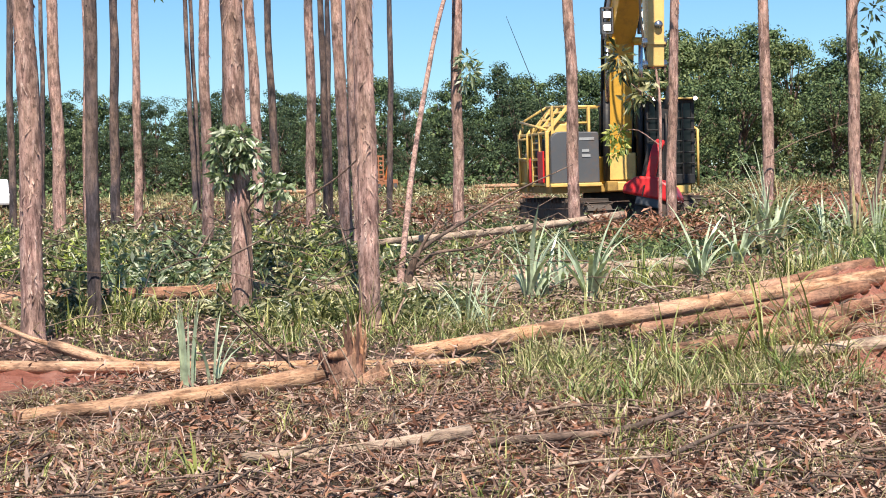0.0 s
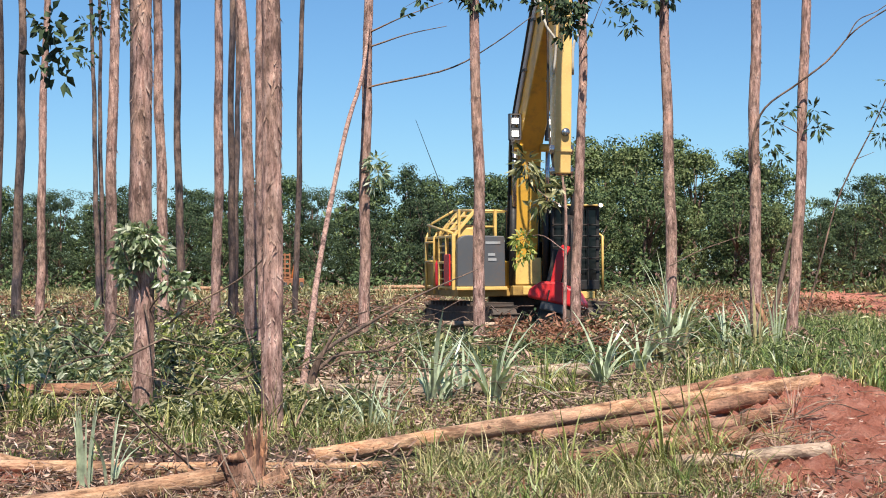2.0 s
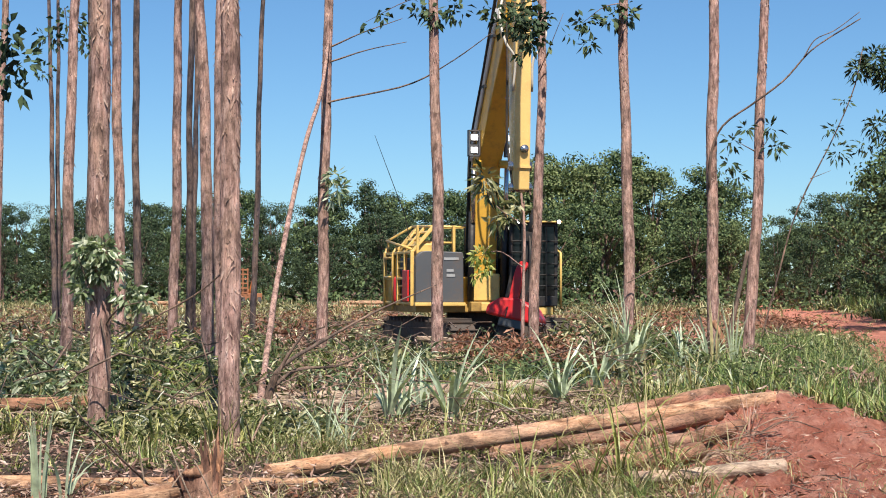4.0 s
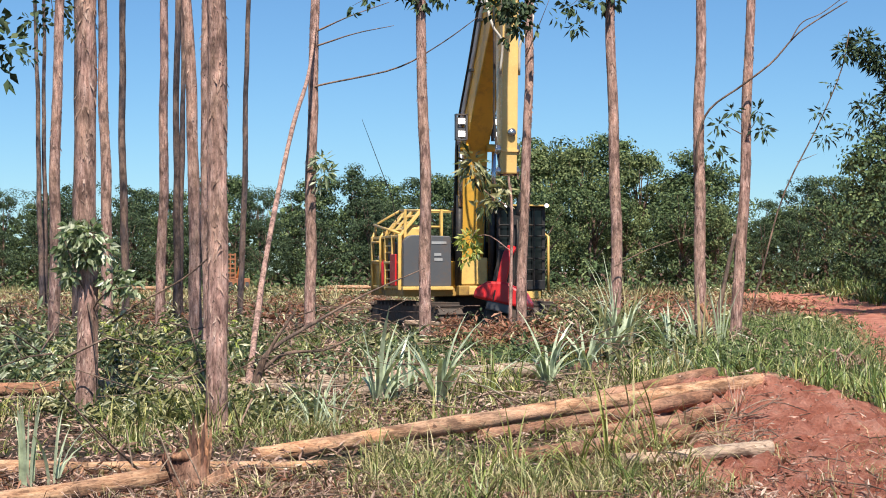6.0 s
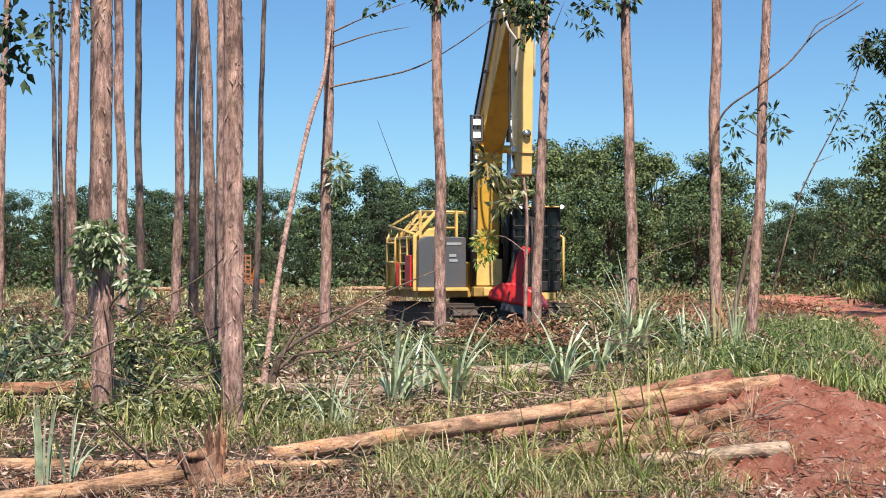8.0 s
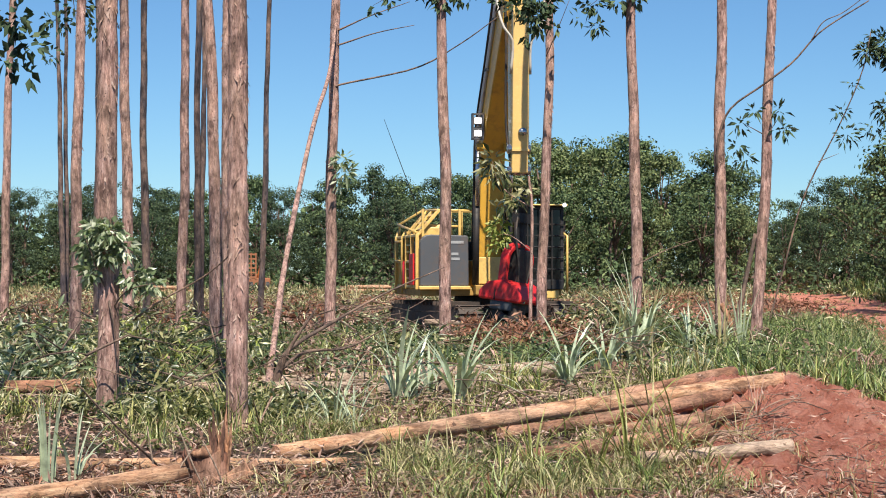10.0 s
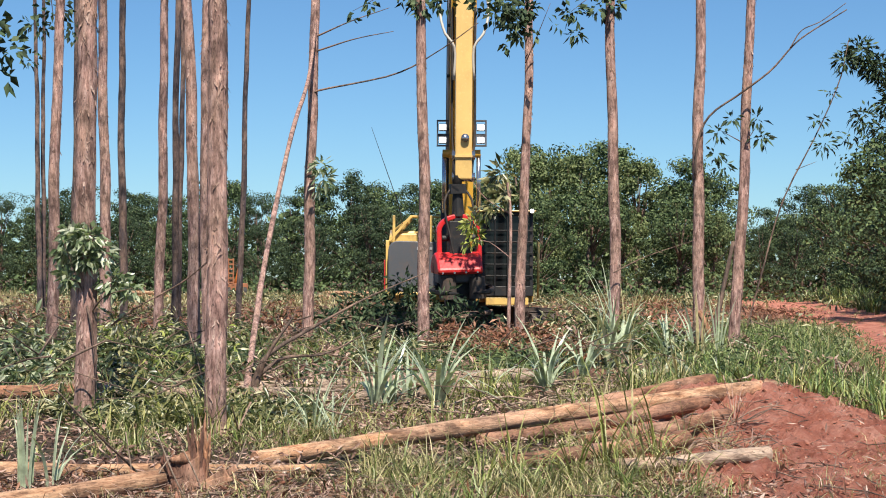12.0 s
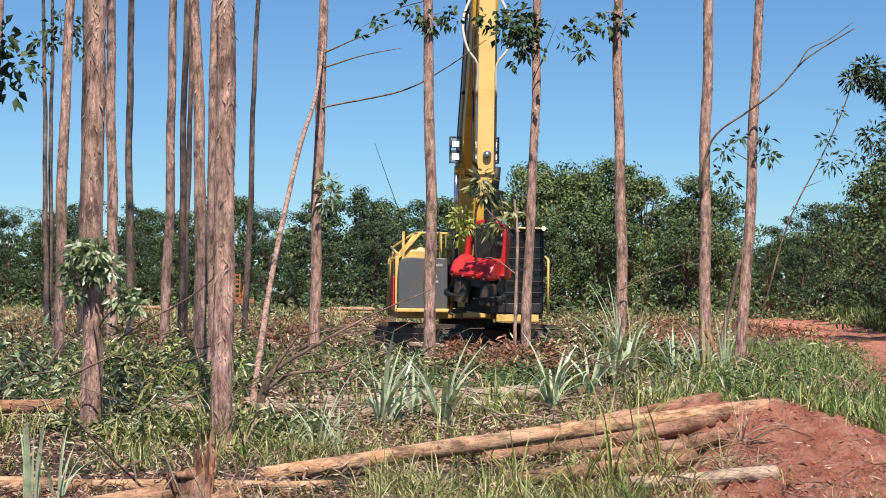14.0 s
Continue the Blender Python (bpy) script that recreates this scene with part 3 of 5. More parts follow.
TREETOPS = [(-44, 8.0), (-37, 8.4), (-34.8, 8.5), (-33.7, 7.6), (-32.1, 7.2), (-30.4, 7.6), (-28.2, 8.4), (-25.1, 8.6), (-22.4, 8.0), (-19.3, 8.8), (-16.2, 9.2), (-13.6, 8.3), (-10.5, 9.1),
            (-8.3, 10.0), (-6.5, 10.1), (-3.9, 8.1), (-1.7, 9.0), (1.4, 9.2), (4.5, 9.6), (7.6, 11.1), (9.8, 11.4), (12.0, 11.5), (13.7, 11.2), (16.0, 10.4), (18.6, 9.9), (22.1, 9.4), (24.8, 7.9), (26.5, 7.1), (28.3, 8.5), (32.2, 9.3)]


def treeline(x):
    """Height of the woods along the far edge of the clearing."""
    return float(np.interp(x, [p for p, h in TREETOPS], [h for p, h in TREETOPS]))


wr = random.Random(5)
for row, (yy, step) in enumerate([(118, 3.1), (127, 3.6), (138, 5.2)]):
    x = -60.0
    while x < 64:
        # light put into leaf colour: paler kinds where the woods' front is sunlit
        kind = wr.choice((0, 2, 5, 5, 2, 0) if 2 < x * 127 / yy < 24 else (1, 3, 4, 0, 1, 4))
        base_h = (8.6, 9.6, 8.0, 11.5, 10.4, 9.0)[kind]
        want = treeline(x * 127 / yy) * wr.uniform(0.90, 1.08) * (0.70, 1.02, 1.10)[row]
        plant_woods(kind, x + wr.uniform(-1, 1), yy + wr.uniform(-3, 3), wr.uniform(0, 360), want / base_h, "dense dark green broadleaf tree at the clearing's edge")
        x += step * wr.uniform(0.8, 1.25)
for x, y, h in [(20.4, 69, 8.8), (21.5, 74, 8.0), (24.5, 80, 9.5), (24.9, 92, 6.5), (25.5, 100, 7.5), (28.0, 88, 9.5), (24.0, 66, 8.5), (31, 108, 8.5), (37, 112, 8.8), (19.2, 68, 3.6), (21, 62, 4.2), (17.4, 56, 6.6), (17.6, 60, 7.4), (16.2, 52, 3.6)]:
    kind = wr.randrange(6)
    plant_woods(kind, x, y, wr.uniform(0, 360), h / (8.6, 9.6, 8.0, 11.5, 10.4, 9.0)[kind], "green tree on the bank beside the dirt track")


def thicket():
    """Low growth that closes the foot of the woods."""
    rng = np.random.default_rng(77)
    n = 15000
    x = rng.uniform(-75, 88, n)
    y = rng.normal(112, 2.2, n)
    y = y - 3.0 * rng.uniform(0, 1, n) ** 2
    z = rng.beta(1.0, 2.6, n) * (2.3 + 0.9 * np.sin(x * 0.7) + 0.7 * np.sin(x * 1.9))
    return flat_leaves(np.stack([x, y, z], 1), ball_ways(n, rng), rng.uniform(0.25, 0.5, n), rng.uniform(0.14, 0.24, n), rng)


tv, tf = thicket()
stuff("thicket", tv, tf, LEAF_WOODS, "tangled green undergrowth along the foot of the woods", "undergrowth")


def backing():
    """Deep growth behind the first trees, so that no sky shows low down."""
    rng = np.random.default_rng(78)
    n = 24000
    x = rng.uniform(-80, 95, n)
    y = rng.normal(146, 2.5, n)
    z = rng.uniform(0, 1, n) * (6.2 + 0.8 * np.sin(x * 0.4) + 0.6 * np.sin(x * 1.3) + 1.5 * np.exp(-((x - 12) / 7) ** 2))
    return flat_leaves(np.stack([x, y, z], 1), ball_ways(n, rng), rng.uniform(0.5, 0.9, n), rng.uniform(0.35, 0.6, n), rng)


tv, tf = backing()
stuff("deep_woods", tv, tf, LEAF_WOODS, "dark tangled growth deep in the woods", "undergrowth")

# ---- tracked forestry harvester ----
def track_profile(long, high, n=10):
    r = high / 2
    pts = [(-long / 2 + r - r * math.sin(math.pi * i / n), r + r * math.cos(math.pi * i / n)) for i in range(n + 1)]
    pts += [(long / 2 - r + r * math.sin(math.pi * i / n), r - r * math.cos(math.pi * i / n)) for i in range(n + 1)]
    return pts


def build_machine():
    m = tagged(empty("forestry_harvester", 0.5, 37.3, 0), "yellow tracked forestry harvester with a red felling head", "harvester")
    # undercarriage, turned under the upper body
    turn = pose(0, 0, 0, 0, 0, 24)
    for x in (-1.15, 1.15):
        base = turn @ Matrix.Translation((x, 0, 0.0))
        t = part("track", moved(prism(track_profile(4.1, 0.78), -0.28, 0.28), base), STEEL, m, "muddy dark steel crawler track")
        prof = track_profile(4.1, 0.78, 7)
        for i in range(0, 44):
            u = i / 44
            per = [Vector((0, a, b)) for a, b in prof]
            lens = [(per[(k + 1) % len(per)] - per[k]).length for k in range(len(per))]
            d, k = u * sum(lens), 0
            while d > lens[k]:
                d -= lens[k]
                k += 1
            p = per[k].lerp(per[(k + 1) % len(per)], d / lens[k])
            w = (per[(k + 1) % len(per)] - per[k]).normalized()
            ang = math.degrees(math.atan2(w.z, w.y))
            if i == 0:
                shoe_me = mesh_of("track_shoe", *joined(box(-0.33, -0.035, -0.02, 0.33, 0.035, 0.03), box(-0.33, -0.01, -0.06, 0.33, 0.01, -0.02)), STEEL)
            shoe = new("track_shoe", shoe_me)
            shoe.parent = t
            shoe.matrix_local = base @ Matrix.Translation(p) @ pose(0, 0, 0, ang, 0, 0)
        for yy in (-1.65, 1.65):
            part("sprocket", moved(tube([(-0.3, yy, 0.4), (0.3, yy, 0.4)], 0.26, 16), base), STEEL, t)
        for k in range(6):
            yy = -1.1 + k * 0.44
            part("roller", moved(tube([(-0.29, yy, 0.17), (0.29, yy, 0.17)], 0.1, 10), base), STEEL, t)
    part("car_body", joined(moved(box(-0.9, -0.6, 0.35, 0.9, 0.6, 0.72), turn), tube([(0, 0, 0.68), (0, 0, 0.96)], 0.62, 24)), BLACK, m, bevel=0.03)

    up = part("upper_frame", joined(box(-1.62, -1.0, 0.96, 1.62, 2.2, 1.14), box(-0.42, -1.25, 0.98, 0.42, -0.98, 1.2)), YELLOW_MUD, m, "muddy yellow slewing platform", bevel=0.02)
    # engine housing and counterweight
    part("engine_cover", joined(box(-1.3, 0.55, 1.14, 1.5, 2.0, 2.2), box(-1.3, -0.7, 1.14, -0.6, 0.55, 2.05)), BLACK, up, "dark engine block behind the cage", bevel=0.06)
    for y0, y1, z1 in ((0.62, 0.98, 2.2), (1.1, 1.85, 1.7)):
        part("side_door", box(-1.63, y0, 1.2, -1.57, y1, z1), YELLOW, up, "yellow service door", bevel=0.015)
    for y0 in (-0.72, -0.1, 0.56, 1.04, 1.92):
        part("cage_post", box(-1.68, y0 - 0.035, 1.1, -1.6, y0 + 0.035, 2.34), YELLOW_PALE, up, bevel=0.01)
    for z0 in (1.16, 1.72, 2.3):
        part("cage_rail", box(-1.672, -0.75, z0 - 0.03, -1.612, 1.95, z0 + 0.03), YELLOW_PALE, up, bevel=0.01)
    for z0 in (1.35, 1.55, 1.95, 2.1):
        part("cage_rung", box(-1.66, -0.1, z0 - 0.018, -1.62, 0.56, z0 + 0.018), YELLOW_PALE, up)
    for x0 in (-1.5, -0.66):
        part("cage_post", box(x0 - 0.03, -0.7, 2.1, x0 + 0.03, -0.64, 2.9), YELLOW_PALE, up, bevel=0.01)
    n = 10
    cw = [(-1.5, 2.0)] + [(1.5 * math.cos(math.pi + math.pi * i / n), 2.0 + 0.75 * math.sin(math.pi * i / n)) for i in range(1, n)] + [(1.5, 2.0)]
    cv = [(x, y, 1.0) for x, y in cw] + [(x, y, 1.9) for x, y in cw]
    k = len(cw)
    part("counterweight", (cv, [tuple(range(k)), tuple(range(2 * k - 1, k - 1, -1))] + [(i, i + k, (i + 1) % k + k, (i + 1) % k) for i in range(k)]), GREY, up, bevel=0.05)
    # side panel with its corners cut round
    pv = [(-1.62, 1.18), (-1.62, 2.12), (-1.6, 2.2), (-1.55, 2.27), (-1.47, 2.31), (-1.38, 2.32), (-0.56, 2.30), (-0.53, 2.26), (-0.52, 1.18)]
    pn = len(pv)
    part("front_panel", ([(x, -1.0, z) for x, z in pv] + [(x, -0.82, z) for x, z in pv], [tuple(range(pn)), tuple(range(2 * pn - 1, pn - 1, -1))] + [(i, i + pn, (i + 1) % pn + pn, (i + 1) % pn) for i in range(pn)]), GREY, up, "dark grey front side panel", bevel=0.02)
    part("tool_box", box(-1.48, -0.6, 2.05, -0.95, 0.1, 2.5), YELLOW_PALE, up, bevel=0.03)
    part("panel_sill", box(-1.66, -1.1, 1.10, -0.5, -0.95, 1.18), YELLOW_PALE, up, bevel=0.015)
    for i, (x0, w, z) in enumerate([(-0.98, 0.34, 2.12), (-0.92, 0.16, 1.86), (-0.92, 0.19, 1.75)]):
        part("marking_bar", box(x0, -1.012, z, x0 + w, -1.004, z + 0.06), FADED, up, "plain faded white marking bar")
    part("extinguisher", tube([(-1.62, 0.75, 1.15), (-1.62, 0.75, 1.23), (-1.62, 0.75, 1.7), (-1.62, 0.75, 1.8)], [0.07, 0.09, 0.09, 0.03], 12), RED, up, "red cylinder at the side", True)
    part("side_stripe", box(-1.72, -0.62, 1.2, -1.68, -0.14, 1.9), RED, up, "red side plate", bevel=0.01)
    # handrails and guards round the deck
    rails = [[(-1.58, -0.55, 2.36), (-1.12, -0.55, 2.88), (-1.12, 1.3, 2.94)], [(-1.58, 0.75, 2.3), (-1.12, 0.75, 2.92)], [(-1.58, 1.85, 2.2), (-1.58, 1.85, 2.62), (-1.12, 1.3, 2.94)],
             [(-1.58, -0.55, 2.36), (-1.62, 1.85, 2.62)], [(-1.12, -0.55, 2.88), (-0.3, -0.4, 2.88), (-0.3, -0.4, 2.2)], [(-1.12, 0.75, 2.55), (-0.3, 0.75, 2.55)], [(-1.12, 0.75, 2.92), (-0.3, 0.75, 2.92), (-0.3, 0.75, 2.2)],
             [(-0.3, 1.9, 2.2), (-0.3, 1.9, 2.94), (1.4, 1.9, 2.94), (1.4, 1.9, 2.2)],
             [(-1.68, 1.75, 1.0), (-1.68, 1.75, 2.3), (-1.58, 1.85, 2.5)], [(-1.68, 0.95, 1.0), (-1.68, 0.95, 2.3), (-1.58, 0.95, 2.45)], [(-1.68, 0.95, 1.75), (-1.68, 1.75, 1.75)], [(-1.68, 0.95, 2.2), (-1.68, 1.75, 2.2)],
             [(1.72, -1.1, 1.05), (1.72, -1.1, 2.3), (1.66, -1.0, 2.36)]]
    for r in rails:
        part("handrail", tube(r, 0.03, 8), YELLOW_PALE, up, smooth=True)
    for y0 in (-0.62, 0.2, 1.0):
        part("deck_guard", moved(box(-0.03, y0 - 0.06, 0, 0.03, y0 + 0.06, 0.74), pose(-1.6, 0, 2.32, 0, 41, 0)), YELLOW_PALE, up, "pale yellow sloped guard beam", bevel=0.01)
    for d0 in (0.16, 0.36, 0.56):
        part("guard_slat", moved(box(-0.015, -0.62, d0, 0.015, 1.0, d0 + 0.05), pose(-1.6, 0, 2.32, 0, 41, 0)), YELLOW_PALE, up)
    part("air_cleaner", box(-1.42, -0.5, 2.32, -1.0, 0.1, 2.56), YELLOW_PALE, up, bevel=0.05)
    part("exhaust_pipe", tube([(0.2, 1.3, 2.2), (0.2, 1.3, 2.85), (0.2, 1.42, 2.98)], 0.06, 10), BLACK, up, smooth=True)
    # cab with guard bars
    cab = part("cab", joined(box(0.46, -1.25, 1.1, 1.6, 0.5, 1.32), box(0.46, -1.25, 2.88, 1.6, 0.5, 2.96), box(0.46, 0.42, 1.3, 1.6, 0.5, 2.9),
                             *[box(x, y, 1.3, x + 0.08, y + 0.08, 2.9) for x in (0.46, 1.52) for y in (-1.25, -0.35, 0.42)]), BLACK, up, "black operator's cab with dark guarded windows", bevel=0.015)
    part("front_window", box(0.53, -1.225, 1.31, 1.53, -1.20, 2.88), GLASS, cab)
    part("side_window", box(0.475, -1.2, 1.31, 0.5, 0.43, 2.88), GLASS, cab)
    part("side_window", box(1.56, -1.2, 1.31, 1.585, 0.43, 2.88), GLASS, cab)
    for z in (1.55, 1.8, 2.05, 2.3, 2.55):
        part("guard_bar", tube([(0.48, -1.29, z), (1.58, -1.29, z)], 0.016, 6), BLACK, cab)
    for x in (0.75, 1.03, 1.31):
        part("guard_bar", tube([(x, -1.31, 1.2), (x, -1.31, 2.9)], 0.016, 6), BLACK, cab)
    part("roof_visor", box(0.40, -1.40, 2.965, 1.66, 0.55, 3.0), YELLOW_PALE, up, "pale yellow cab roof plate", bevel=0.015)
    for x in (0.62, 1.56):
        lamp = part("roof_lamp", tube([(x, -1.36, 2.98), (x, -1.45, 2.98)], [0.045, 0.055], 12), BLACK, up)
        part("lens", tube([(x, -1.452, 2.98), (x, -1.466, 2.98)], [0.045, 0.04], 12), LAMP, lamp, "lit white lamp lens")
    part("step_block", box(0.55, -1.22, 0.9, 1.5, -1.0, 1.08), YELLOW_PALE, up, bevel=0.02)
    # boom, stick and rams
    boom_side = [(-0.15, 1.15), (-0.75, 1.15), (-1.05, 3.2), (-1.2, 4.2), (-3.15, 6.7), (-3.45, 7.9), (-3.05, 8.2), (-2.5, 7.4), (-0.72, 4.75), (-0.45, 3.9)]
    boom = part("boom", prism(boom_side, -0.27, 0.27), YELLOW, up, "yellow box-section boom with a bend", bevel=0.03)
    part("foot_plate", box(-0.40, -1.06, 1.22, 0.30, -0.99, 1.82), YELLOW_PALE, up, "bright yellow plate at the foot of the boom", bevel=0.02)
    part("step_plate", box(-0.2, -1.3, 0.99, 0.3, -1.255, 1.18), YELLOW_PALE, up, bevel=0.02)
    for x0 in (-0.42, 0.29):
        part("boom_foot", box(x0, -0.95, 1.12, x0 + 0.13, -0.05, 1.75), YELLOW, up, bevel=0.03)
    # pale tubes give the grey strip along the boom's left side
    for k in range(3):
        part("pipe", tube(spline([(-0.296, -0.78 - 0.06 * k, 4.35), (-0.296, -0.98 - 0.06 * k, 4.85), (-0.296, -1.85 - 0.06 * k, 6.1), (-0.296, -2.75 - 0.06 * k, 7.45)], 14), 0.034, 8), PIPE, boom, "pale grey tube along the left side of the boom", True)
    for z, y0 in ((4.8, -0.98), (5.9, -1.72), (6.9, -2.4)):
        part("pipe_clamp", box(-0.33, y0 - 0.2, z - 0.03, -0.21, y0 + 0.08, z + 0.03), BLACK, boom)
    for sx in (-1, 1):
        x = 0.38 * sx
        ram = part("boom_ram", tube([(x, -1.05, 1.2), (x, -1.18, 3.2)], 0.075, 12), BLACK, up, smooth=True)
        part("rod", tube([(x, -1.22, 2.95), (x, -1.3, 4.25)], 0.05, 10), CHROME, ram, "bright steel rod", True)
        part("pin", tube([(0.2 * sx, -1.3, 4.25), (0.42 * sx, -1.3, 4.25)], 0.09, 12), YELLOW, ram, smooth=True)
        rack = part("lamp_rack", joined(box(0.3 * sx - 0.02, -1.42, 4.62, 0.5 * sx + 0.02, -1.36, 4.68) if sx > 0 else box(-0.52, -1.42, 4.62, -0.28, -1.36, 4.68),
                                        *[box(0.42 * sx - 0.13, -1.5, 4.4 + dz, 0.42 * sx - 0.1, -1.36, 4.98) for dz in (0,)],
                                        box(0.42 * sx + 0.1, -1.5, 4.4, 0.42 * sx + 0.13, -1.36, 4.98), box(0.42 * sx - 0.13, -1.5, 4.95, 0.42 * sx + 0.13, -1.36, 4.98), box(0.42 * sx - 0.13, -1.5, 4.4, 0.42 * sx + 0.13, -1.36, 4.43),
                                        box(0.42 * sx - 0.09, -1.47, 4.46, 0.42 * sx + 0.09, -1.38, 4.62), box(0.42 * sx - 0.09, -1.47, 4.74, 0.42 * sx + 0.09, -1.38, 4.9)), GREY, up, "grey metal frame with two work lamps")
        for z in (4.46, 4.74):
            part("lens", box(0.42 * sx - 0.075, -1.485, z + 0.02, 0.42 * sx + 0.075, -1.472, z + 0.14), LAMP, rack, "lit white lamp lens")
    stick_side = [(-3.05, 8.55), (-3.55, 8.6), (-3.75, 8.2), (-3.62, 4.6), (-3.55, 3.55), (-3.35, 3.5), (-3.22, 4.6), (-3.12, 7.4)]
    stick = part("stick", prism(stick_side, -0.175, 0.175), STICK_PAINT, up, "pale worn yellow stick arm", bevel=0.025)
    for z, dy in ((6.9, 0.04), (4.0, 0.12)):
        part("stick_band", box(-0.182, -3.74 + dy, z, 0.182, -3.15, z + 0.05), STICK_PAINT, up)
    for z, r in ((4.05, 0.1), (3.6, 0.09)):
        part("pivot_pin", tube([(-0.24, -3.45, z), (0.24, -3.45, z)], r, 14), CHROME, up, smooth=True)
    part("cover_cap", tube([(0.03, -3.6, 4.4), (0.03, -3.68, 4.4)], 0.085, 14), CHROME, up, smooth=True)
    ram = part("stick_ram", tube([(0, -1.5, 5.3), (0, -2.6, 7.2)], 0.09, 12), YELLOW, up, smooth=True)
    part("rod", tube([(0, -2.55, 7.1), (0, -3.2, 8.6)], 0.05, 10), CHROME, ram, "bright steel rod", True)
    # hoses along boom and stick
    for k, x in enumerate((-0.29, -0.325)):
        part("hose", tube(spline([(x, -0.4, 1.6), (x, -0.62, 3.4), (x, -0.8, 4.7), (x, -1.75, 6.15), (x, -2.75, 7.8), (x, -3.2, 8.75), (x, -3.7, 8.3)], 26), 0.022, 6), RUBBER, up, smooth=True)
    for sx in (-1, 1):
        part("hose", tube(spline([(0.24 * sx, -3.3, 7.9), (0.5 * sx, -3.6, 7.2), (0.42 * sx, -3.75, 6.6), (0.2 * sx, -3.72, 6.25), (0.21 * sx, -3.6, 5.6)], 16), 0.028, 7), HOSE_PALE, up, smooth=True)
        part("hose", tube(spline([(0.235 * sx, -3.2, 7.9), (0.235 * sx, -3.3, 6.2), (0.235 * sx, -3.3, 4.6), (0.16 * sx, -3.5, 3.5)], 16), 0.026, 6), RUBBER, up, smooth=True)
    part("hose", tube(spline([(0.0, -2.0, 5.7), (0.1, -2.7, 5.6), (0.05, -3.2, 6.3), (-0.1, -3.1, 7.3)], 14), 0.03, 7), HOSE_PALE, up, smooth=True)
    part("antenna", tube([(-1.22, 0.8, 2.15), (-1.42, 0.85, 3.2), (-1.78, 0.98, 4.2), (-2.08, 1.1, 5.05)], [0.013, 0.011, 0.008, 0.005], 5), BLACK, up)

    # felling head, hung below the stick; its origin is the hanging pin
    head = part("felling_head", joined(box(-0.3, -0.2, -1.95, 0.3, 0.25, -0.95), box(-0.42, -0.12, -1.75, 0.42, 0.18, -1.2), box(-0.1, -0.1, -1.0, 0.1, 0.1, 0.05)), BLACK, m, "red and black felling head with feed rollers", bevel=0.02)
    arch = [(-0.47, 0.0, -1.12)]
    for i in range(13):
        a = math.pi * i / 12
        arch.append((-0.45 * math.cos(a) - 0.02 * math.cos(a), 0.0, -0.36 + 0.36 * math.sin(a)))
    arch.append((0.47, 0.0, -1.12))
    v, f = [], []
    for (x, y, z), (nx, nz) in zip(arch, [(1, 0)] + [(math.cos(math.pi * i / 12), -math.sin(math.pi * i / 12)) for i in range(13)] + [(-1, 0)]):
        for dx, dy in ((0, -0.1), (0, 0.1), (0.1, 0.1), (0.1, -0.1)):
            v.append((x + nx * dx, dy, z + nz * dx))
    for i in range(len(arch) - 1):
        for k in range(4):
            f.append((i * 4 + k, i * 4 + (k + 1) % 4, i * 4 + 4 + (k + 1) % 4, i * 4 + 4 + k))
    f += [(0, 1, 2, 3), tuple(len(v) - 4 + k for k in (3, 2, 1, 0))]
    part("arch_frame", (v, f), RED, head, "red curved tilt frame", bevel=0.02)
    part("tilt_body", joined(box(-0.22, -0.2, -0.95, 0.22, 0.24, -0.14), tube([(-0.36, 0, -0.5), (0.36, 0, -0.5)], 0.07, 10)), BLACK, head, "black tilt mechanism inside the frame", bevel=0.02)
    part("housing", prism([(-0.6, -1.24), (-0.64, -1.14), (-0.44, -0.90), (-0.1, -0.78), (0.3, -0.86), (0.5, -1.06), (0.5, -1.24)], -0.54, 0.4), RED, head, "red wedge-shaped cover", bevel=0.05)
    part("seam", box(-0.55, 0.05, -1.22, 0.41, 0.08, -1.0), BLACK, head)
    for xx in (-0.44, -0.2, 0.04, 0.28):
        part("bolt", tube([(xx, -0.60, -1.2), (xx, -0.64, -1.2)], 0.022, 8), CHROME, head)
    part("saw_box", box(-0.5, -0.36, -1.42, 0.26, 0.2, -1.22), GREY, head, bevel=0.03)
    for sx in (-1, 1):
        part("feed_roller", tube([(0.3 * sx, -0.38, -1.75), (0.3 * sx, -0.38, -1.3)], 0.17, 14), STEEL, head)
        part("grapple_arm", tube(spline([(0.35 * sx, 0.0, -1.5), (0.62 * sx, -0.3, -1.55), (0.5 * sx, -0.68, -1.6), (0.15 * sx, -0.78, -1.62)], 10), [0.07] * 4 + [0.06] * 3 + [0.045, 0.03, 0.015], 6), BLACK, head)
        part("hose", tube(spline([(0.1 * sx, 0.05, 0.6), (0.3 * sx, -0.1, 0.2), (0.2 * sx, -0.2, -0.5), (0.12 * sx, -0.2, -1.0)], 12), 0.024, 6), RUBBER, head, smooth=True)
    part("delimb_knife", tube(spline([(-0.3, -0.1, -1.95), (-0.5, -0.45, -2.0), (-0.2, -0.75, -2.02)], 8), [0.05, 0.05, 0.05, 0.045, 0.04, 0.03, 0.02, 0.01], 6), STEEL, head)
    part("rotator", joined(tube([(0, 0, -0.05), (0, 0, 0.5)], [0.13, 0.1], 14), box(-0.16, -0.16, 0.42, 0.16, 0.16, 0.62)), BLACK, head, "black rotator")
    part("tilt_link", tube([(0, 0.0, 0.55), (0, 0.05, 1.1)], [0.11, 0.09], 10), BLACK, head, "black hanging link", True)
    return up, head


UPPER, HEAD = build_machine()

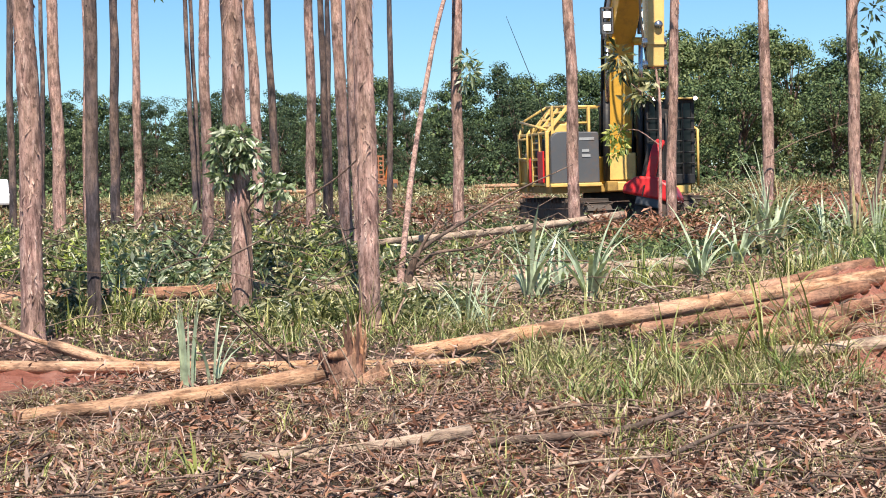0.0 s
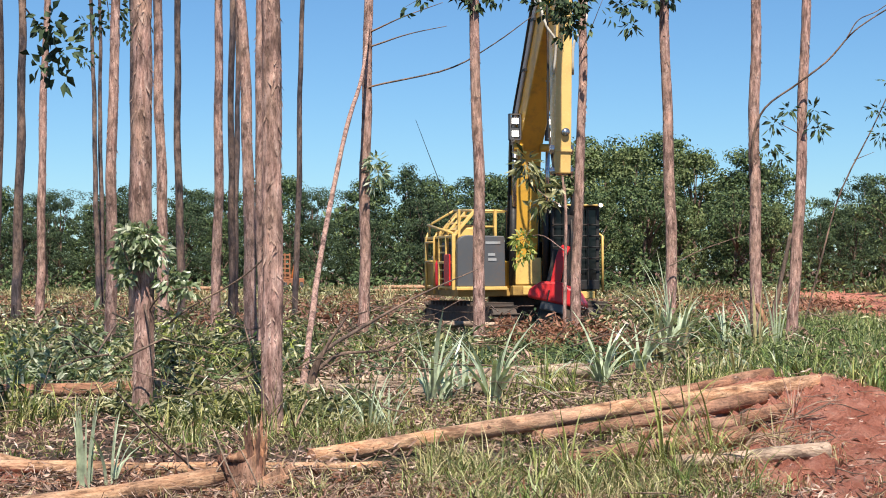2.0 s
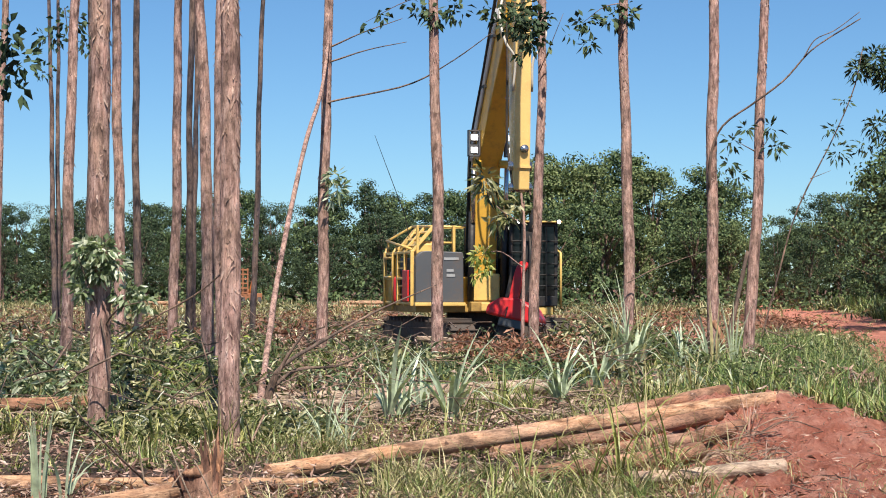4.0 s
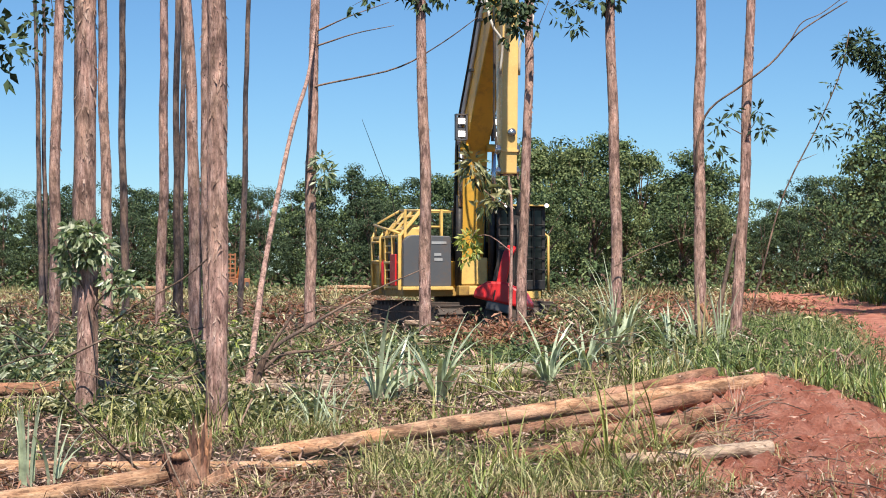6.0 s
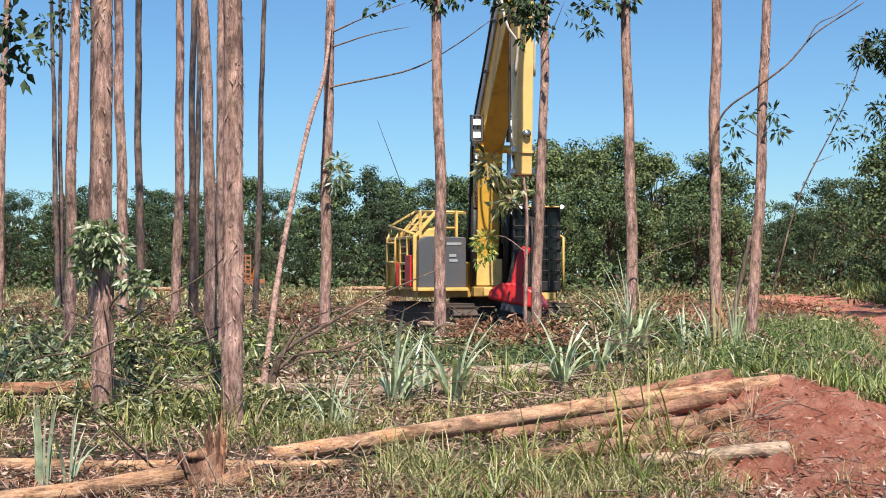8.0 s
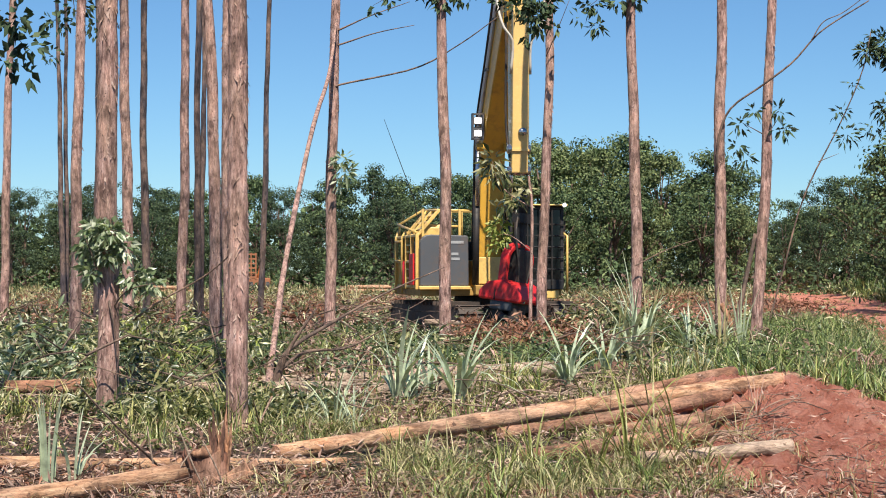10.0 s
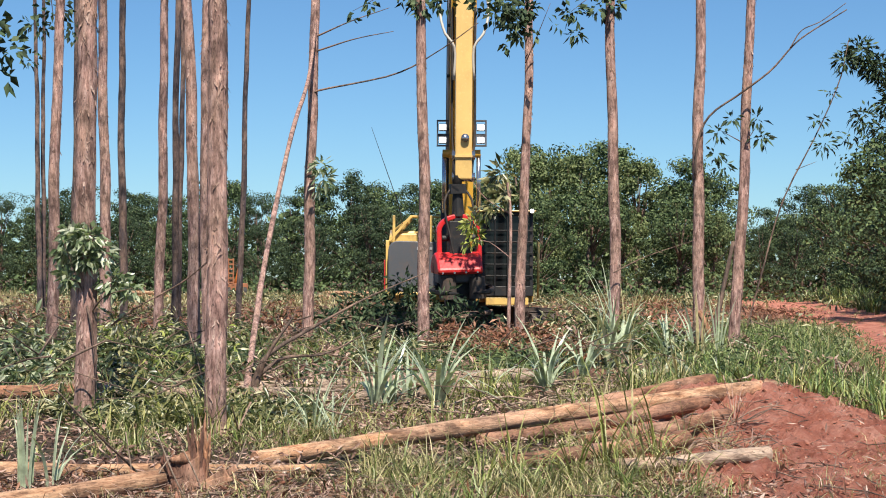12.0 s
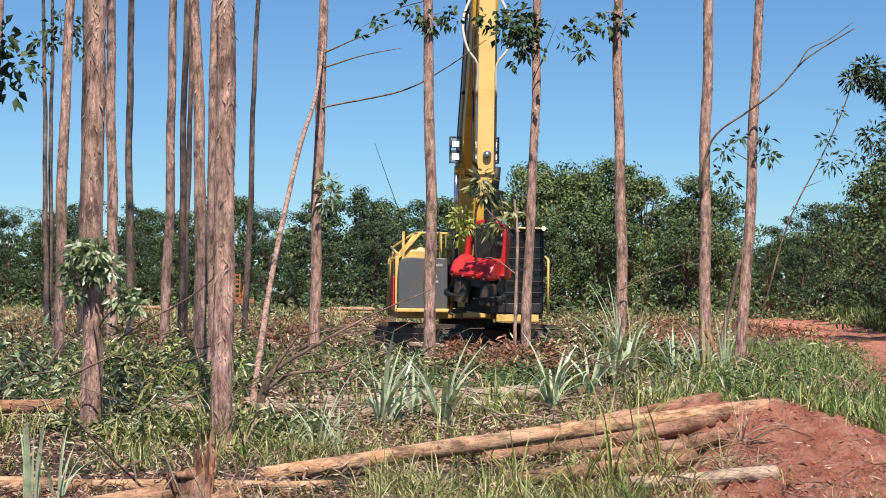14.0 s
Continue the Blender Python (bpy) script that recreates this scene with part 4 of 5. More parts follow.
# ---- broken stump ----
def build_stump(x, y):
    rng = np.random.default_rng(3)
    s = tagged(empty("broken_stump", x, y, -0.05), "shattered reddish tree stump with upright splinters", "stump")
    pts, rad = [(0, 0, 0), (0, 0, 0.06), (0.0, 0, 0.15), (-0.02, 0.01, 0.24), (-0.035, 0, 0.285)], [0.15, 0.122, 0.108, 0.112, 0.085]
    part("stub", tube(pts, rad, 18, 0.6, 4), STUB, s, "dark reddish barked stub", True)
    for k in range(30):
        right = k < 18
        a, r = (rng.uniform(-1.0, 1.0), rng.uniform(0.04, 0.12)) if right else (rng.uniform(1.6, 4.7), rng.uniform(0.05, 0.125))
        bx, by = math.cos(a) * r, math.sin(a) * r
        h = rng.uniform(0.04, 0.33) if right else rng.uniform(-0.06, 0.05)
        w, d = rng.uniform(0.012, 0.032), rng.uniform(0.005, 0.012)
        lx, ly = rng.normal(0.0, 0.03) - (0 if right else 0.05), rng.normal(0, 0.03)
        ca, sa = math.cos(a), math.sin(a)
        v = []
        for zz, kk in ((0.08, 1.0), (0.26 + h * 0.5, 0.85), (0.27 + h, 0.15)):
            u = (zz - 0.08) / (h + 0.2)
            for sx, sy in ((-1, -1), (1, -1), (1, 1), (-1, 1)):
                px, py = sx * w * kk, sy * d * kk
                v.append((bx + lx * u - sa * px + ca * py, by + ly * u + ca * px + sa * py, zz + (0.05 * sx * (1 - kk))))
        f = [(i * 4 + q, i * 4 + (q + 1) % 4, i * 4 + 4 + (q + 1) % 4, i * 4 + 4 + q) for i in range(2) for q in range(4)] + [(8, 9, 10, 11)]
        part("splinter", (v, f), SPLINTER if right and k % 4 else STUB, s)
    part("broken_top", moved(tube([(0, 0, 0), (0.004, 0, 0.03), (0, 0.004, 0.045)], [0.085, 0.078, 0.05], 14, 0.4, 2), pose(-0.05, -0.03, 0.27, 12, -10, 0)), SPLINTER, s, "pale torn top of the stub", True)
    for tilt, x0, w in ((58, 0.13, 0.05), (72, 0.1, 0.035), (-66, -0.12, 0.03)):
        part("torn_slab", moved(joined(box(-w, -0.05, 0.0, w, -0.03, 0.22), box(-w * 0.5, -0.045, 0.22, w * 0.4, -0.032, 0.3)), pose(x0, -0.06, 0.08, 8, tilt, -12)), SPLINTER, s, "torn reddish slab of wood", bevel=0.006)
    for a0 in (-0.3, 1.0, 2.4, 3.6, 4.6, 5.5):
        e = (math.cos(a0) * 0.26, math.sin(a0) * 0.26)
        part("root", tube(spline([(e[0] * 0.25, e[1] * 0.25, 0.12), (e[0] * 0.6, e[1] * 0.6, 0.06), (*e, -0.03)], 6), [0.04, 0.035, 0.03, 0.026, 0.022, 0.015], 8, 0.3, a0), STUB, s, smooth=True)


build_stump(-1.74, 11.35)


# ---- branches, saplings and leafy shoots ----
def bunch(centre, radius, count, length, width, rng, hang=0.3):
    """Leaves crowded round a point, pointing outwards and down."""
    d = ball_ways(count, rng)
    r = rng.uniform(0.1, 1.0, (count, 1)) ** 0.6
    c = np.array(centre) + d * r * np.array(radius)
    w = d + rng.normal(0, 0.5, (count, 3))
    w[:, 2] -= hang
    return leaves(c, w, rng.uniform(0.7, 1.3, count) * length, rng.uniform(0.8, 1.2, count) * width, rng, droop=0.15)


def both(*lfs):
    vs, fs, n = [], [], 0
    for v, f in lfs:
        vs.append(v)
        fs.append(f + n)
        n += len(v)
    return np.concatenate(vs), np.concatenate(fs)


def branch(name, pts, r0, r1, label, mat=DEADWOOD, n=18, category="branch"):
    p = spline(pts, n)
    rad = [r0 + (r1 - r0) * i / (n - 1) for i in range(n)]
    b = Vector(p[0])
    ob = new(name)
    ob.location = b
    tagged(ob, label, category)
    part("stem", tube([Vector(q) - b for q in p], rad, 7, 0.3, b.x), mat, ob, smooth=True)
    return ob


def shoot(stems, bunches, mat, label, name="leafy_shoot", seed=0, leaf=(0.12, 0.035), wood=DEADWOOD):
    """A leafy side shoot: thin stems, and bunches of (x, y, z, radius, count)."""
    rng = np.random.default_rng(seed)
    o = Vector(bunches[0][:3])
    ob = new(name)
    ob.location = o
    tagged(ob, label, "foliage")
    for s in stems:
        k = spline([Vector(q) - o for q in s], 8)
        part("stem", tube(k, [0.012 - 0.008 * i / 7 for i in range(8)], 5), wood, ob, smooth=True)
    for x, y, z, r, cnt in bunches:
        v, f = bunch((x - o.x, y - o.y, z - o.z), (r, r, r * 0.9), cnt, leaf[0], leaf[1], rng)
        stuff("foliage", v, f, mat, "", "", ob)
    return ob


# shoots sprouting from the trunks in front
shoot([[(-3.5, 16.3, 1.2), (-3.6, 16.15, 1.5), (-3.7, 16.0, 1.85)], [(-3.5, 16.3, 1.1), (-3.3, 16.1, 1.3), (-3.0, 16.0, 1.38)]],
      [(-3.64, 16.16, 1.90, 0.12, 110), (-3.48, 16.14, 1.88, 0.13, 120), (-3.51, 16.13, 1.68, 0.13, 110), (-3.72, 16.16, 1.73, 0.10, 60), (-3.34, 16.16, 1.75, 0.11, 60), (-3.24, 16.2, 1.43, 0.13, 70), (-3.08, 16.2, 1.35, 0.10, 50), (-3.68, 16.18, 1.50, 0.09, 36)],
      LEAF_LIGHT, "bunch of fresh grey-green leaves sprouting from a trunk", seed=1, leaf=(0.105, 0.054))
shoot([[(-3.5, 16.2, 1.2), (-3.42, 16.1, 0.9), (-3.38, 16.05, 0.6)]], [(-3.22, 16.25, 1.05, 0.11, 26), (-3.2, 16.3, 0.75, 0.11, 22), (-3.76, 16.3, 0.5, 0.14, 26)], LEAF, "dark drooping leaves beside a trunk", seed=2)
shoot([[(-2.6, 33.0, 3.2), (-2.45, 32.9, 3.7)]], [(-2.40, 32.85, 3.75, 0.16, 50), (-2.30, 32.85, 3.5, 0.15, 40), (-2.42, 32.85, 3.28, 0.1, 14)], LEAF_LIGHT, "light green leaf tuft on a trunk", seed=3, leaf=(0.2, 0.055))
# sapling before the machine
shoot([[(1.32, 30.6, 0.0), (1.33, 30.6, 1.6), (1.36, 30.6, 3.15)], [(1.35, 30.6, 2.7), (0.9, 30.8, 3.0), (0.6, 31.0, 3.4)], [(1.33, 30.6, 1.9), (0.9, 30.8, 2.2), (0.5, 31.0, 2.1)]],
      [(1.1, 30.9, 2.92, 0.24, 40), (0.85, 30.9, 2.8, 0.2, 25), (1.25, 30.7, 3.05, 0.15, 16)], LEAF, "thin sapling with broad leaves before the machine", "sapling", 4, (0.26, 0.08), BARK)
HANGING = shoot([[(0.7, 30.9, 3.2), (0.62, 31.0, 3.6)]], [(0.62, 31.0, 3.58, 0.24, 60), (0.72, 31.0, 3.3, 0.16, 24)], LEAF, "dark green leaf tuft on a thin stem", seed=5, leaf=(0.26, 0.075))
TUFT = shoot([[(0.7, 30.9, 2.3), (0.55, 31.0, 2.05)]], [(0.55, 31.0, 2.12, 0.2, 60), (0.62, 31.0, 1.9, 0.18, 40), (0.48, 31.0, 1.75, 0.12, 14)], LEAF_YELLOW, "sunlit yellow-green leaf tuft on a thin stem", seed=6, leaf=(0.145, 0.062))
branch("hanging_stem", [(1.32, 30.62, -0.05), (1.34, 30.6, 1.3), (1.36, 30.6, 2.6), (1.30, 30.7, 3.3)], 0.042, 0.02, "thin upright sapling stem before the machine", BARK)
# twigs and leaves high on the row of trunks
branch("bare_branch", [(-2.55, 33.05, 5.2), (-2.42, 33, 5.3), (-0.91, 32.5, 5.56), (-0.01, 32, 5.97), (0.76, 31.5, 6.45)], 0.026, 0.008, "bare thin branch reaching out from a trunk")
branch("bare_branch", [(-2.5, 33.05, 6.1), (-1.7, 32.7, 6.3), (-0.91, 32.5, 6.43)], 0.02, 0.006, "bare thin twig on a trunk")
branch("bare_branch", [(-2.5, 33.05, 6.4), (-1.8, 32.7, 6.65), (-1.0, 32.5, 6.9)], 0.02, 0.006, "bare thin twig on a trunk")
branch("curved_branch", [(4.83, 30.6, 3.43), (4.88, 30.6, 4.07), (5.09, 30.5, 4.57), (5.68, 30.4, 5.0), (6.17, 30.2, 5.38), (6.55, 30.1, 5.82), (6.86, 30, 6.07), (7.49, 29.8, 6.46)], 0.026, 0.012, "long curved bare branch on a trunk", n=26)
branch("bare_branch", [(6.5, 30.05, 5.78), (6.7, 30.0, 6.1), (7.07, 30, 6.28), (7.5, 29.9, 6.6)], 0.012, 0.006, "bare thin twig on a branch")
branch("leaning_stem", [(-2.2, 18.6, -0.05), (-2.47, 21.5, 0.47), (-2.51, 24.0, 2.01), (-2.45, 27, 3.86), (-2.46, 30.5, 5.2), (-2.50, 32.9, 6.6)], 0.05, 0.03, "thin pale leaning stem", BARK, 26)
branch("dead_branch", [(-2.3, 20.0, -0.05), (-2.25, 20, 0.25), (-2.09, 20, 0.54), (-1.57, 20.5, 0.87), (-0.95, 21, 1.22), (-0.2, 21.3, 1.55)], 0.042, 0.006, "dark dead branch arching out of the undergrowth")
branch("dead_branch", [(-2.2, 20.0, 0.3), (-1.9, 20.1, 0.5), (-1.4, 20.2, 0.55), (-0.9, 20.3, 0.8)], 0.032, 0.007, "dark dead side branch")
branch("dead_branch", [(-2.28, 19.9, -0.05), (-2.1, 19.8, 0.5), (-1.75, 19.9, 1.05)], 0.045, 0.008, "dark dead upright branch")
branch("dead_branch", [(-3.3, 16.4, 1.0), (-3.0, 16.3, 1.2), (-2.54, 16.2, 1.45), (-2.09, 15.8, 1.78)], 0.012, 0.007, "thin dark branch between two trunks")
branch("hooked_twig", [(-2.35, 12.3, 0.02), (-2.15, 11.6, 0.1), (-2.3, 11.0, 0.42), (-2.55, 10.8, 0.75)], 0.012, 0.005, "thin dark twig stuck in the litter")
branch("dead_branch", [(5.0, 30.2, 0.0), (5.2, 30.2, 0.9), (5.5, 30.3, 2.2)], 0.06, 0.035, "dark broken branch leaning on a trunk")
branch("dead_branch", [(5.2, 30.4, 0.1), (5.0, 30.3, 0.6), (4.85, 30.3, 0.9)], 0.06, 0.05, "pale broken stub on a trunk", SPLINTER)
branch("dead_branch", [(3.2, 29.8, 1.6), (3.8, 29.8, 1.9), (4.7, 30.0, 2.2)], 0.012, 0.005, "thin dry twig on a tree trunk")
branch("leaning_stem", [(7.5, 40, -0.05), (7.95, 40, 1.6), (8.46, 40, 3.39), (9.3, 40, 5.06), (9.87, 40, 6.38), (10.1, 40, 7.4)], 0.024, 0.012, "thin bare leaning stem by the track")
shoot([[(8.8, 40, 4.2), (9.3, 40, 4.4)]], [(9.35, 40, 5.4, 0.2, 22), (9.5, 40, 4.85, 0.28, 34), (10.1, 40, 5.0, 0.25, 26), (10.5, 40, 5.5, 0.35, 90), (10.0, 40, 6.9, 0.3, 90), (10.4, 40, 7.1, 0.38, 200), (10.6, 40, 6.8, 0.3, 120), (10.9, 40, 6.7, 0.42, 240), (11.2, 40, 5.9, 0.42, 200), (10.9, 40, 5.2, 0.35, 70), (11.3, 40, 6.4, 0.4, 90), (9.65, 40, 6.1, 0.16, 14)],
      LEAF_DEEP, "drooping eucalyptus foliage over the track", "hanging_foliage", 8, (0.2, 0.062))
shoot([[(5.75, 30.7, 4.0), (6.0, 30.6, 4.4)], [(5.7, 30.7, 4.1), (5.3, 30.6, 4.3)]],
      [(5.98, 30.5, 4.5, 0.14, 22), (6.05, 30.5, 4.15, 0.16, 26), (5.5, 30.5, 4.5, 0.14, 18), (5.25, 30.5, 4.25, 0.16, 20), (5.2, 30.5, 3.85, 0.16, 18), (5.35, 30.5, 3.6, 0.18, 22)], LEAF_DEEP, "sparse leafy twigs on a leaning trunk", seed=9, leaf=(0.17, 0.06))
# the shade side of these high leaves is put into their dark colour
for k, (bs, st) in enumerate([([(-0.35, 29.7, 6.5, 0.22, 40), (-0.65, 29.7, 6.65, 0.25, 30), (0.05, 29.7, 6.6, 0.25, 34), (-1.3, 29.9, 6.55, 0.16, 10), (-1.6, 29.9, 6.3, 0.1, 5)], [[(-0.3, 29.7, 6.9), (-0.9, 29.8, 6.75), (-1.6, 29.9, 6.4)]]),
                              ([(1.1, 30.3, 6.45, 0.3, 60), (1.45, 30.3, 6.25, 0.28, 56), (1.3, 30.3, 6.7, 0.3, 50), (1.8, 30.4, 6.05, 0.14, 10), (1.3, 30.3, 5.85, 0.12, 8), (0.75, 30.3, 6.65, 0.2, 24), (1.38, 29.6, 6.2, 0.22, 60), (1.2, 29.6, 6.45, 0.25, 50), (1.6, 29.6, 6.4, 0.22, 44), (1.4, 29.6, 5.92, 0.14, 16)], [[(1.65, 31.0, 6.0), (1.75, 30.7, 6.4), (1.5, 30.4, 6.9)], [(1.65, 31.0, 5.6), (1.9, 30.8, 6.2), (2.1, 30.7, 6.7)]]),
                              ([(2.45, 30, 6.4, 0.26, 40), (2.55, 30, 6.0, 0.16, 18), (2.95, 30, 6.5, 0.24, 36), (3.2, 30, 6.6, 0.22, 30), (2.2, 30, 6.2, 0.12, 8)], [[(3.2, 30.1, 6.8), (2.8, 30.0, 6.7), (2.4, 30.0, 6.4)]]),
                              ([(-7.8, 33, 6.9, 0.35, 50), (-8.2, 33, 6.6, 0.3, 36), (-7.4, 33, 6.5, 0.3, 30), (-8.3, 33, 5.9, 0.2, 14)], [[(-7.9, 33, 7.2), (-7.8, 33, 6.5)]]),
                              ([(-5.5, 20, 4.6, 0.22, 36), (-5.3, 20, 4.3, 0.2, 26), (-5.6, 20, 4.1, 0.2, 22), (-5.35, 20, 3.95, 0.12, 8)], [[(-5.8, 20, 4.8), (-5.4, 20, 4.3)]])]):
    shoot(st, [(x, y, z, r, int(c * 1.1)) for x, y, z, r, c in bs], LEAF_DEEP, "hanging eucalyptus leaves high on the trunks, darkened by painted shade", "hanging_foliage", 20 + k, (0.155, 0.088))


# ---- tall blue-green grasses ----
def cane(x, y, high, count, seed, label="clump of tall blue-green broad-bladed grass", mat=CANE, wide=0.062, bend=0.62):
    rng = np.random.default_rng(seed)
    ob = tagged(empty("grass_clump", x, y, 0.0), label, "grass", "tall grass clumps")
    for k in range(int(count * 1.6)):
        a = rng.uniform(0, 6.28)
        root = np.array([[math.cos(a) * 0.05, math.sin(a) * 0.05, -0.03]])
        v, f = blades(root, np.array([[math.cos(a), math.sin(a), 0.0]]), np.array([high * rng.uniform(0.75, 1.2)]), np.array([wide * rng.uniform(0.8, 1.3)]), np.array([rng.uniform(0.15, 1.0) ** 1.2 * 2.0 * bend]), rng, 6)
        b = new("blade", array_mesh("blade", v, f, mat))
        b.parent = ob


CANES = [(-0.69, 18.0, 1.05, 14), (-0.52, 18.2, 0.8, 6), (-0.02, 18.0, 1.0, 18), (-1.17, 15.1, 0.72, 15), (-1.0, 15.4, 0.62, 8), (-2.88, 11.35, 0.62, 10), (-2.74, 11.5, 0.5, 5), (1.4, 21.2, 1.0, 14),
         (2.9, 27.5, 1.5, 12), (3.15, 27.8, 1.7, 9), (4.1, 29.0, 1.1, 14), (4.5, 28.4, 1.1, 12), (-0.35, 19.2, 0.7, 8), (2.2, 24.5, 1.0, 9)]
for i, (x, y, h, c) in enumerate(CANES):
    cane(x, y, h, c, 300 + i, wide=(0.022 if i in (3, 4) else 0.031 if i in (5, 6) else 0.07 if y < 25 else 0.08), bend=0.14 if i == 5 else 0.85 if i in (0, 2) else 0.8)
for i, (x, y, h, c) in enumerate([(2.7, 27.6, 1.4, 4), (3.05, 27.9, 1.7, 5), (3.3, 28.4, 1.3, 5), (5.0, 29.0, 1.2, 5), (4.4, 27.4, 1.3, 6)]):
    cane(x, y, h, c, 330 + i, "tall pale reed stalks standing among the bushes", CANE if i % 2 else GRASS_DRY, 0.04, 0.16)
for i, (x, y, h, c) in enumerate([(1.55, 12.2, 0.8, 12), (1.3, 12.6, 1.0, 14), (1.0, 11.9, 0.6, 14), (2.9, 19.6, 1.0, 9), (0.55, 12.2, 0.55, 14), (1.75, 13.0, 0.85, 10), (1.6, 13.4, 1.05, 9), (0.3, 11.5, 0.45, 9), (-1.98, 7.90, 0.3, 16)]):
    cane(x, y, h, c, 340 + i, "clump of yellow-green grass with arching blades", GRASS if i % 3 else GRASS_DRY, 0.02, 1.1)


for i, (x, y, h, c) in enumerate([(2.75, 15.2, 0.5, 18), (2.45, 14.4, 0.45, 16), (2.95, 16.2, 0.55, 12), (1.2, 13.2, 0.6, 14), (2.6, 13.6, 0.4, 14), (2.1, 13.9, 0.55, 22), (2.3, 13.4, 0.4, 18), (1.9, 12.9, 0.45, 14)]):
    cane(x, y, h, c, 360 + i, "clump of dead brown grass over the log stack", GRASS_DRY if i % 2 else LEAF_BROWN, 0.013, 1.4)


# ---- grass, litter and slash ----
def scatter(n, rng, x0, x1, y0, y1, keep):
    out = []
    while len(out) < n:
        x, y = rng.uniform(x0, x1), rng.uniform(y0, y1)
        if rng.uniform() < keep(x, y):
            out.append((x, y, height(x, y)))
    return np.array(out)


def clear_of_canes(x, y):
    """Nothing tall grows close in front of the tall grass clumps."""
    return 0.0 if any(abs(x - cx) < 0.4 and -2.2 < y - cy < 0.3 for cx, cy, ch, cc in CANES) else 1.0


def patchy(x, y, s, cut, seed=0.0):
    return smooth_step(cut - 0.12, cut + 0.12, 0.5 + 0.6 * noise.noise(Vector((x * s, y * s, 20 + seed))))


def lawn(name, n, seed, x0, x1, y0, y1, keep, low, high, wide, mat, label, bend=(0.2, 1.3)):
    rng = np.random.default_rng(seed)
    tufts = scatter(n // 14, rng, x0, x1, y0, y1, keep)
    size = np.repeat(rng.uniform(0.55, 1.25, len(tufts)), 14)
    off = rng.normal(0, 0.05 + 0.03 * high, (len(tufts) * 14, 3)) * np.array([1, 1, 0.1])
    roots = np.repeat(tufts, 14, 0) + off
    m = len(roots)
    w = off * 9 + rng.normal(size=(m, 3)) * 0.5
    v, f = blades(roots, w, rng.uniform(low, high, m) * size, rng.uniform(0.6, 1.4, m) * wide, rng.uniform(bend[0], bend[1], m), rng)
    stuff(name, v, f, mat, label, "grass")


def trodden(x, y):
    """Little grows before the feet of the nearest trunks."""
    return 0.08 if any(abs(x - tx) < 0.3 and -1.5 < y - ty < 0.05 for tx, ty, le, r in FRONT) else 1.0


def verge(x, y):
    d = road_x(y) - 1.5 - x
    return (1 - bareness(x, y)) * smooth_step(-0.3, 0.2, d) * (1 - smooth_step(2.2, 3.6, d)) * (0.3 + 0.7 * patchy(x, y, 0.8, 0.45))


def front_patch(x, y):
    a = 1 - smooth_step(0.3, 1.1, math.hypot((x - 0.45) / 1.9, (y - 11.4) / 1.7))
    b = 0.8 * (1 - smooth_step(0.5, 1.0, math.hypot((x + 1.7) / 1.5, (y - 14.3) / 1.1)))
    return trodden(x, y) * max(a, b) * (1 - 0.9 * bareness(x, y)) * patchy(x, y, 1.8, 0.5, 3)


def dry_floor(x, y):
    return (1 - 0.92 * bareness(x, y)) * (1 - 0.45 * front_patch(x, y))


def middle_patch(x, y):
    return (1 - bareness(x, y)) * patchy(x, y, 0.7, 0.56, 7) * clear_of_canes(x, y) * (0.12 if x < -1 and 16.5 < y < 20.3 else 1.0)


def low_growth(x, y):
    return trodden(x, y) * (1 - bareness(x, y)) * (0.35 + 0.65 * patchy(x, y, 1.1, 0.5, 17))


lawn("verge_grass", 15500, 401, 1.0, 13, 15, 46, verge, 0.2, 0.56, 0.022, GRASS_VERGE, "dense sunlit green grass beside the dirt track")
lawn("dry_verge_grass", 2000, 408, 1.0, 12, 16, 44, verge, 0.3, 0.7, 0.018, GRASS_DRY, "dry yellow grass stalks beside the dirt track")
lawn("grass_patch", 2000, 402, -4, 3, 9.0, 15.5, front_patch, 0.14, 0.40, 0.014, GRASS_LUSH, "green grass growing through the leaf litter", (0.5, 1.7))
lawn("dry_grass", 2500, 403, -4.5, 3.4, 8.5, 16, front_patch, 0.15, 0.42, 0.011, GRASS_DRY, "dry straw-coloured grass blades", (0.5, 1.8))
lawn("undergrowth_grass", 5200, 404, -9, 5, 14.5, 31, middle_patch, 0.25, 0.6, 0.022, GRASS, "green grass in the undergrowth")
lawn("dry_undergrowth", 3000, 405, -10, 5, 14.5, 36, middle_patch, 0.25, 0.55, 0.018, GRASS_DRY, "dry yellow grass in the undergrowth")
lawn("low_growth", 9000, 417, -9, 4.2, 13.2, 24, low_growth, 0.08, 0.3, 0.016, GRASS, "low tangled green growth between the felled logs", (0.5, 1.7))
lawn("dry_low_growth", 5000, 418, -9, 4.2, 13.2, 25, low_growth, 0.1, 0.34, 0.012, GRASS_DRY, "low dry straw between the felled logs", (0.8, 1.75))
lawn("bank_grass", 13000, 406, 10, 34, 45, 110, lambda x, y: smooth_step(1.7, 2.2, x - road_x(y)) * (1 - smooth_step(5, 8, x - road_x(y))), 0.5, 1.1, 0.055, GRASS_VERGE, "rough grass on the bank beside the track")
lawn("straw", 2600, 410, -3.9, 3.6, 6.4, 12.0, dry_floor, 0.15, 0.42, 0.006, GRASS_DRY, "fallen straw lying over the leaf litter", (1.35, 1.75))
lawn("dead_stalks", 2000, 415, -3.9, 3.6, 6.4, 12.0, dry_floor, 0.12, 0.4, 0.008, LEAF_BROWN, "brown dead stalks lying in the litter", (1.25, 1.7))
